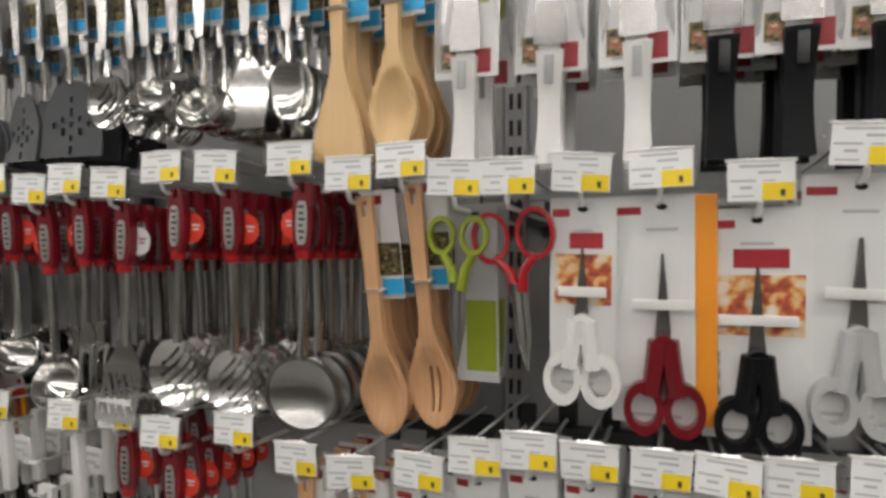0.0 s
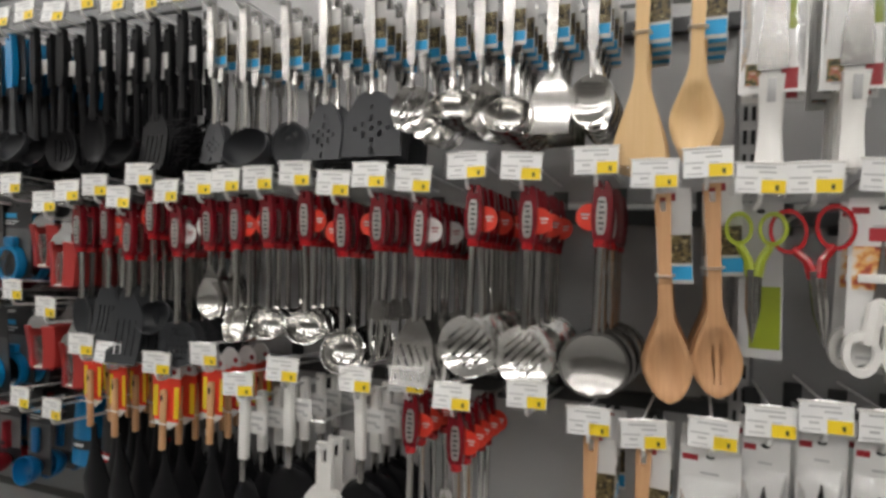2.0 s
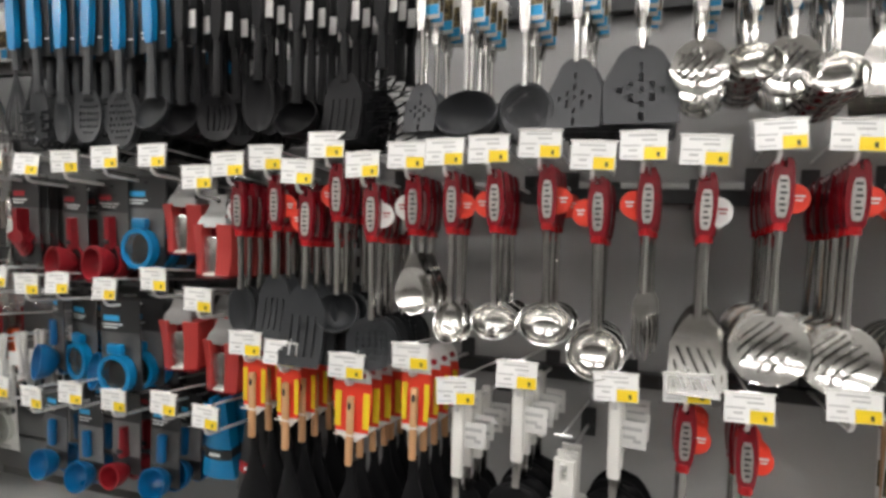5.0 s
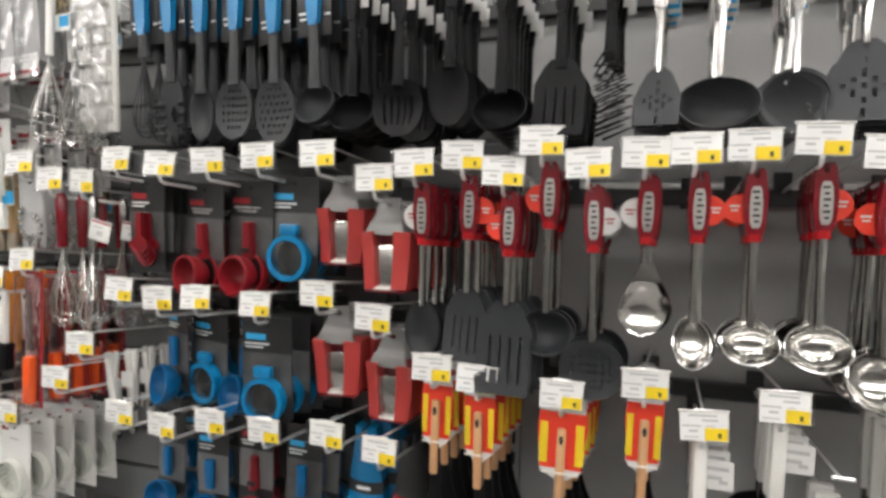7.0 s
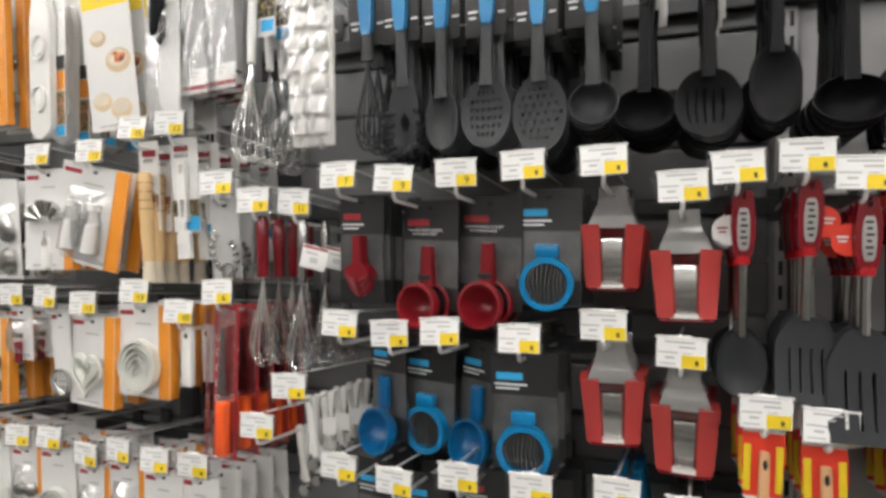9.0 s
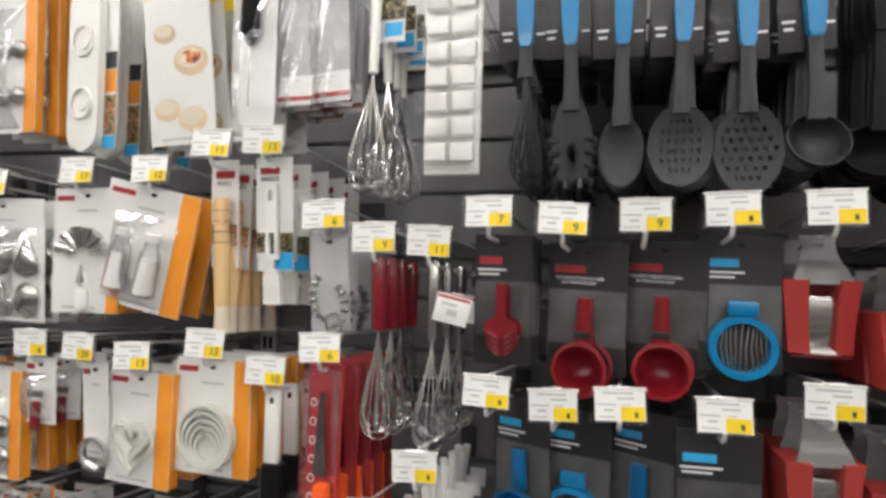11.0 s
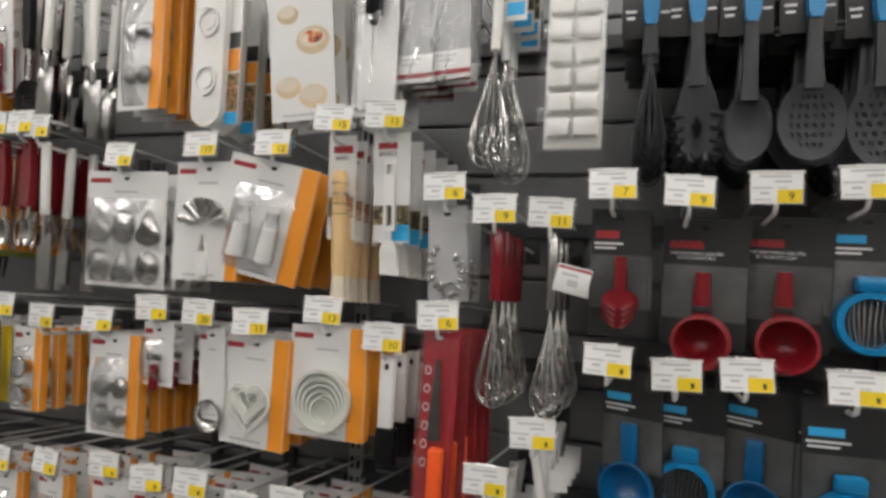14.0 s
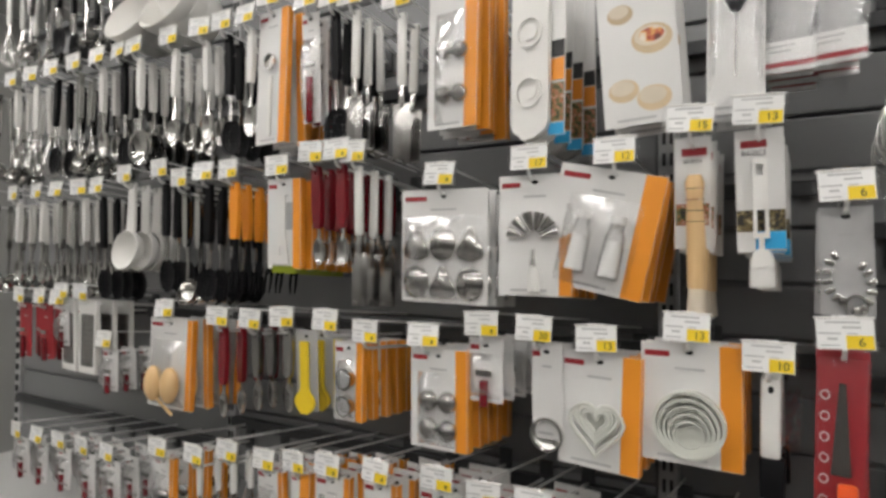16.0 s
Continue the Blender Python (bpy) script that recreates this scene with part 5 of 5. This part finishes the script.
for key, spec in RED_TOOLS.items():
    kind(key, lambda spec=spec: red_tool(*spec))
    kind(key + "_plain", lambda spec=spec: red_tool(*spec[:5]))

rail(-2.4, -1.43, 1.54)
rail(-1.39, -0.16, 1.54)
rail(-0.12, 1.11, 1.54)
for name, x, z, n, gap, price in (("spoon_card", -2.165, 1.595, 4, 0.022, "7"), ("red_cup", -2.06, 1.585, 3, 0.05, "9"), ("red_cup", -1.95, 1.59, 3, 0.05, "9"), ("strainer_card", -1.841, 1.598, 3, 0.045, ""),
                                  ("box", -1.72, 1.6, 3, 0.066, ""), ("box", -1.611, 1.558, 3, 0.066, "")):
    back, side, turn = {"spoon_card": (0.04, 0.012, 0), "red_cup": (0.06, 0.03, -12), "strainer_card": (0.055, 0.02, 0), "box": (0.045 if x < -1.65 else 0.015, 0.003, 0)}[name]
    hang(name, x, z, n, min(gap, (0.26 - back) / n), price, start=back, dx=side, turn=turn)
for name, x, z, n in (("r_spoon", -1.54, 1.582, 5), ("r_turner", -1.457, 1.594, 5), ("r_wide", -1.39, 1.568, 5), ("r_ladle", -1.331, 1.615, 4), ("r_skimmer", -1.26, 1.58, 5), ("s_pear", -1.178, 1.595, 3),
                      ("s_spoon", -1.11, 1.6, 2), ("s_ladle", -1.035, 1.604, 3), ("s_ladle_mid", -0.952, 1.611, 3), ("s_ladle_big", -0.87, 1.592, 4), ("s_fork", -0.797, 1.606, 3), ("s_turner", -0.712, 1.598, 4),
                      ("s_skimmer", -0.615, 1.619, 5), ("s_round", -0.522, 1.616, 5), ("s_mesh", -0.404, 1.623, 4)):
    hang(name, x, z, n + 1 if x < -0.75 else n + 4, 0.029, turn=random.uniform(0, 6), dx=0.008)

# wooden spoons and scissors
kind("wooden_spoon", lambda: wooden_tool("spoon", 0.155, 0.038, 0.335))
kind("slotted_spoon", lambda: wooden_tool("spoon", 0.155, 0.038, 0.335, slots=True))
kind("white_scissors", lambda: pack("scissors_white", 0.078, 0.235, "white handled kitchen scissors on printed card", words="", logo=True))
kind("red_scissors", lambda: pack("scissors_red", 0.115, 0.27, "dark red handled scissors on white card with orange strip", strip=0.022))
kind("black_scissors", lambda: pack("scissors_black", 0.11, 0.265, "black handled scissors on white printed card"))
kind("grey_scissors", lambda: pack("scissors_grey", 0.11, 0.27, "grey handled scissors on white card with orange strip", strip=0.02))


def loose_scissors(mat, what, size):
    ob = thing("scissors", f"{what} handled scissors hanging by their loops", "scissors")
    m = bmesh.new()
    for s in (-1, 1):
        ring(0.019 * size, 0.005, 0.01, (s * 0.022 * size, -0.005, -0.03), 20, 1.35, m)
        tube([(s * 0.02 * size, 0, -0.055), (s * 0.009, 0, -0.075), (s * 0.004, 0, -0.1)], [0.006, 0.0065, 0.008], 8, m)
    part("handle", m, mat, ob)
    m = bmesh.new()
    for s in (-1, 1):
        tube([(s * 0.004, 0.002 * s, -0.09), (s * 0.004, 0.002 * s, -0.15), (0, 0, -0.2)], [0.007, 0.0065, 0.001], 6, m)
    part("blade", m, BRUSHED, ob)
    return ob


kind("lime_scissors", lambda: loose_scissors(LIME, "lime green", 1.0))
kind("crimson_scissors", lambda: loose_scissors(RED, "glossy red", 1.3))
kind("lime_card", lambda: pack("lime", 0.06, 0.24, "tool on pale card with lime green print", base=PALECARD, logo=False))
for name, x, z, n, gap in (("wooden_spoon", -0.318, 1.601, 5, 0.035), ("slotted_spoon", -0.245, 1.616, 5, 0.035), ("lime_scissors", -0.175, 1.592, 1, 0.05), ("crimson_scissors", -0.108, 1.592, 1, 0.05),
                           ("white_scissors", -0.022, 1.594, 2, 0.05), ("red_scissors", 0.064, 1.596, 3, 0.04), ("black_scissors", 0.165, 1.58, 3, 0.04), ("grey_scissors", 0.262, 1.615, 3, 0.04), ("grey_scissors", 0.4, 1.6, 3, 0.04)):
    wooden = "spoon" in name
    hang(name, x, z, n, gap, lean=-8 if name == "crimson_scissors" else -2.5 if wooden else 0, tilt=5 if wooden else 0, dx=0.01 if wooden else 0.0)
hang("lime_card", -0.165, 1.592, 2, 0.04, wire=False, start=0.04)

# baking cards of the left bays
kind("clip_card", lambda: pack("clips", 0.064, 0.155, "steel clips on pale grey card", base=PALECARD, logo=False))
kind("red_whisk", lambda: whisk(0.285, DARKRED, 0.17, 0.034, 0.0115, label="steel wire whisk with glossy dark red handle"))
kind("steel_whisk", lambda: whisk(0.285, BRUSHED, 0.165, 0.034, 0.009, label="steel wire whisk with brushed steel handle and label", card="swing"))
kind("rolling_brush", lambda: scaled(wooden_brush(), 1.25))
kind("pastry_brush", lambda: scaled(pastry_brush(), 1.25))
kind("bottle_card", lambda: pack("jars", 0.178, 0.212, "two clear bottles on white card with orange strip", strip=0.034, film=True, deep=0.004))
kind("nozzle_card", lambda: pack("nozzles", 0.136, 0.22, "piping nozzles on white card with orange strip", strip=0.022, deep=0.02))
kind("tin_card", lambda: pack("cutters", 0.195, 0.225, "six metal moulds on white card", film=True))
kind("spoon_orange", lambda: pack("white_spoon", 0.1, 0.21, "white spoon on white card with orange strip", strip=0.022, deep=0.016))
kind("knife_orange", lambda: pack("peeler", 0.06, 0.2, "small peeler on white card with orange strip", strip=0.03, deep=0.014))
kind("dark_handle", lambda: utensil("kitchen_utensil", "steel kitchen tool with dark red handle on hook", "kitchen utensil", 0.22, "spoon", 0.06, 0.018, STEEL, DARKRED, 0.14, STEEL, 0.005, 0.014))
kind("cup_white", lambda: scaled(measuring_cups(), 1.35))
kind("orange_fork", lambda: utensil("kitchen_utensil", "black fork with orange printed sleeve on hook", "kitchen utensil", 0.27, "fork", 0.09, 0.014, NYLON, ORANGE, 0.14, NYLON, 0.005, 0.014))

rail(-2.66, -2.42, 1.62)
rail(-3.93, -2.7, 1.62)
rail(-5.2, -3.97, 1.62)
for name, x, z, n, gap, price in (("clip_card", -2.422, 1.591, 3, 0.04, "6"), ("red_whisk", -2.34, 1.556, 4, 0.045, "9"), ("steel_whisk", -2.254, 1.551, 3, 0.07, "11"), ("rolling_brush", -2.622, 1.707, 5, 0.032, "15"),
                                  ("pastry_brush", -2.529, 1.71, 5, 0.056, "13"), ("nozzle_card", -2.885, 1.667, 4, 0.045, "17"), ("tin_card", -3.067, 1.65, 4, 0.04, ""), ("scraper", -3.275, 1.711, 3, 0.05, ""),
                                  ("dark_handle", -3.32, 1.72, 5, 0.04, ""), ("dark_handle", -3.39, 1.72, 6, 0.036, ""), ("spoon_orange", -3.49, 1.697, 5, 0.038, "")):
    hang(name, x, z, n, gap, price)
hang("bottle_card", -2.737, 1.667, 4, 0.05, "12", lean=11, turn=4, dx=-0.012)
for name, x, z, n in (("orange_fork", -3.65, 1.70, 6), ("far_skimmer", -3.74, 1.70, 5), ("far_ladle", -3.83, 1.69, 5), ("far_skimmer", -3.91, 1.72, 4), ("cup_white", -4.06, 1.715, 4),
                      ("far_skimmer", -4.19, 1.69, 4), ("far_spoon", -4.28, 1.69, 5), ("far_ladle", -4.4, 1.69, 4), ("far_spoon", -4.51, 1.69, 5), ("far_spoon", -4.65, 1.69, 5), ("far_ladle", -4.8, 1.69, 5)):
    hang(name, x, z, n, 0.036)

# third row
kind("ring_card", lambda: pack("rings", 0.148, 0.19, "round white cutters on white card with orange strip", strip=0.03, deep=0.02))
kind("heart_card", lambda: pack("hearts", 0.138, 0.195, "white heart cutters on white card with orange strip", strip=0.03, deep=0.02))
kind("ball_card", lambda: pack("ball", 0.058, 0.17, "steel infuser on narrow white card"))
kind("small_card", lambda: pack("peeler", 0.07, 0.12, "small steel tool on white card", film=True))
kind("mould_card", lambda: pack("moulds", 0.13, 0.195, "dark metal moulds on white card with orange strip", strip=0.025, film=True, deep=0.02))
kind("oval_card", lambda: pack("oval", 0.075, 0.17, "oval steel moulds on white card with orange strip", strip=0.016, film=True, deep=0.016))
kind("squeezer", lambda: pack("squeezer", 0.07, 0.18, "yellow lemon squeezer on pale card", base=PALECARD, logo=False))
kind("opener", lambda: utensil("kitchen_utensil", "steel opener with dark handle on hook", "kitchen utensil", 0.19, "spoon", 0.07, 0.014, STEEL, BRUSHED, 0.11, STEEL, 0.005, 0.012))
kind("egg_card", lambda: pack("eggs", 0.16, 0.235, "wooden egg shapes in clear pack with orange strip", strip=0.016, film=True, deep=0.016))
kind("grater", grater)
kind("red_box", lambda: pack("peeler", 0.09, 0.17, "dark red carded kitchen tool", base=REDINK, logo=False))
kind("tall_blister", knife_blister)
kind("grill_brush", brush_tool)
kind("can_opener", can_opener)

rail(-2.66, -2.42, 1.3)
rail(-3.93, -2.7, 1.3)
rail(-5.2, -3.97, 1.3)
rail(-2.4, -1.43, 1.27)
for name, x, z, n, gap, price in (("tall_blister", -2.425, 1.384, 5, 0.045, "6"), ("grill_brush", -2.517, 1.343, 4, 0.05, "10"), ("ring_card", -2.627, 1.38, 4, 0.045, "13"), ("heart_card", -2.766, 1.352, 4, 0.045, "13"),
                                  ("ball_card", -2.875, 1.362, 2, 0.06, "20"), ("small_card", -2.976, 1.364, 4, 0.05, ""), ("mould_card", -3.1, 1.335, 5, 0.042, ""), ("oval_card", -3.239, 1.333, 5, 0.04, ""),
                                  ("squeezer", -3.345, 1.35, 3, 0.05, ""), ("opener", -3.47, 1.35, 5, 0.045, ""), ("opener", -3.57, 1.34, 5, 0.045, "")):
    hang(name, x, z, n, gap, price, dx={"squeezer": -0.07, "oval_card": -0.06, "mould_card": 0.02, "ball_card": 0.015}.get(name, 0.0))
for name, x, z, n in (("egg_card", -3.88, 1.35, 4), ("dark_handle", -3.68, 1.34, 4), ("small_card", -4.14, 1.25, 4), ("grater", -4.26, 1.38, 3), ("grater", -4.36, 1.38, 3), ("red_box", -4.48, 1.36, 4),
                      ("red_box", -4.6, 1.36, 4), ("small_card", -4.38, 1.36, 4)):
    hang(name, x, z, n, 0.05)
for name, x, z, n, gap in (("blue_cup", -2.165, 1.335, 3, 0.06), ("strainer_card", -2.07, 1.322, 3, 0.05), ("blue_cup", -1.98, 1.33, 3, 0.06), ("strainer_card", -1.848, 1.325, 3, 0.05), ("box", -1.72, 1.352, 3, 0.066),
                           ("box", -1.612, 1.317, 3, 0.066), ("can_opener", -2.27, 1.215, 5, 0.045)):
    back, side, turn = {"blue_cup": (0.09, 0.035, -26), "strainer_card": (0.09, 0.025, -8) if x < -2 else (0.015, 0.0, 0), "box": (0.03, 0.003, 0), "can_opener": (0.05, 0, 0)}[name]
    hang(name, x, z, n, gap, start=back, dx=side, turn=turn)

# fourth row: sleeved turners, handled tools, blue gadgets
kind("sleeved", sleeved_turner)
kind("wide_sleeved", lambda: sleeved_turner(0.078))
kind("white_wide", lambda: white_tool("wide"))
kind("white_narrow", lambda: white_tool("narrow"))
kind("capped", capped_tool)
kind("red_low", lambda: red_tool("spoon", 0.08, 0.018, 0.3, STEEL, SCARLET))
kind("wood_plain", lambda: wooden_tool("plain_turner", 0.15, 0.03, 0.32))
kind("small_knives", lambda: pack("small_knife", 0.062, 0.2, "small knives in clear blister on white card", film=True))
kind("white_bag", lambda: pack("peeler", 0.085, 0.2, "kitchen tool in clear bag with white card", film=True))
kind("blue_gadget", lambda: pack("blue_cup", 0.085, 0.21, "blue gadget on charcoal card", base=GREYCARD, header=BLUEINK, logo=False))
kind("pale_gadget", lambda: pack("cup", 0.085, 0.2, "dark red gadget on charcoal card", base=GREYCARD, header=REDINK, logo=False))


def gripper(mat, what):
    ob = thing("handled_gadget", f"{what} soft grip kitchen gadget hanging on hook", "kitchen gadget", "soft grip gadgets")
    part("body", sheet(lambda v: 0.022 + 0.022 * v, 0.014, -0.17, 0.03, 8, 12, lambda u, v: abs(u) < 0.3 and 0.03 < v < 0.09, lambda u, v: 0.01 * u * u), mat, ob)
    part("band", sheet(lambda v: 0.038, -0.1, -0.125, 0.032, 8, 4, None, lambda u, v: 0.01 * u * u - 0.001), RED if mat is GREYCARD else GREYCARD, ob, "coloured band")
    part("print", block((0.03, 0.0006, 0.007), (0, -0.0025, -0.112)), PAPER, ob)
    return ob


kind("blue_grip", lambda: gripper(BLUE, "blue"))
kind("grey_grip", lambda: gripper(GREYCARD, "charcoal and red"))
rail(-1.39, -0.16, 1.17)
rail(-0.12, 1.11, 1.17)
rail(-2.4, -1.43, 1.02)
for name, x, z, n, gap in (("sleeved", -1.503, 1.24, 5, 0.045), ("sleeved", -1.425, 1.228, 5, 0.045), ("wide_sleeved", -1.288, 1.218, 6, 0.04), ("sleeved", -1.165, 1.248, 4, 0.045),
                           ("white_narrow", -1.081, 1.195, 4, 0.05), ("white_wide", -0.978, 1.235, 4, 0.05), ("white_wide", -0.822, 1.232, 4, 0.05), ("red_low", -0.72, 1.242, 4, 0.045), ("red_low", -0.635, 1.222, 5, 0.04),
                           ("wood_plain", -0.405, 1.208, 4, 0.05), ("wood_plain", -0.322, 1.198, 4, 0.05), ("white_bag", -0.225, 1.212, 4, 0.045), ("small_knives", -0.15, 1.24, 4, 0.045), ("small_knives", -0.082, 1.255, 4, 0.045)):
    hang(name, x, z, n, gap)
hook(-0.505, 1.24)
for x, z in ((-0.01, 1.25), (0.07, 1.25), (0.14, 1.25), (0.21, 1.255), (0.29, 1.265), (0.37, 1.26)):
    hang("small_knives" if x < 0.1 else "white_bag", x, z, 4, 0.045)
hang("capped", -0.9, 1.12, 3, 0.04, tags=False)
for name, x, z, n, gap in (("blue_gadget", -2.17, 1.08, 3, 0.06), ("blue_gadget", -2.065, 1.067, 3, 0.06), ("pale_gadget", -1.95, 1.09, 3, 0.06), ("blue_gadget", -1.83, 1.088, 3, 0.06), ("blue_grip", -1.70, 1.098, 3, 0.06),
                           ("grey_grip", -1.597, 1.082, 3, 0.06), ("can_opener", -2.34, 1.135, 4, 0.05)):
    hang(name, x, z, n, gap, start=0.11)

# lowest row of the left bays
rail(-2.66, -2.42, 0.99)
rail(-3.93, -2.7, 0.98)
rail(-5.2, -3.97, 0.9)
kind("low_ring", lambda: pack("rings", 0.1, 0.2, "white round gadget on white card"))
kind("low_tin", lambda: pack("moulds", 0.09, 0.19, "steel gadget on white card with orange strip", strip=0.014, film=True, deep=0.014))
kind("low_loop", lambda: whisk(0.2, WHITE, 0.12, 0.03, 0.0085, "wire_loop_tool", "white handled wire loop tool on hook"))
for name, x, z, n in (("low_ring", -2.49, 1.042, 5), ("low_ring", -2.585, 1.04, 5), ("low_tin", -2.68, 1.05, 5), ("low_tin", -2.77, 1.03, 5), ("low_ring", -2.875, 1.055, 5), ("low_tin", -2.97, 1.05, 4), ("low_ring", -3.068, 1.062, 5),
                      ("low_tin", -3.21, 1.05, 5), ("low_tin", -3.335, 1.04, 5), ("knife_orange", -3.43, 1.03, 5), ("low_tin", -3.52, 1.02, 5), ("low_loop", -3.64, 1.02, 4), ("low_loop", -3.76, 0.99, 4), ("low_tin", -3.9, 0.985, 4)):
    hang(name, x, z, n, 0.048)
for x in (-4.12, -4.24, -4.36, -4.48, -4.6):
    hang("small_card", x, 0.93 + 0.02 * (x + 4.4), 4, 0.05)
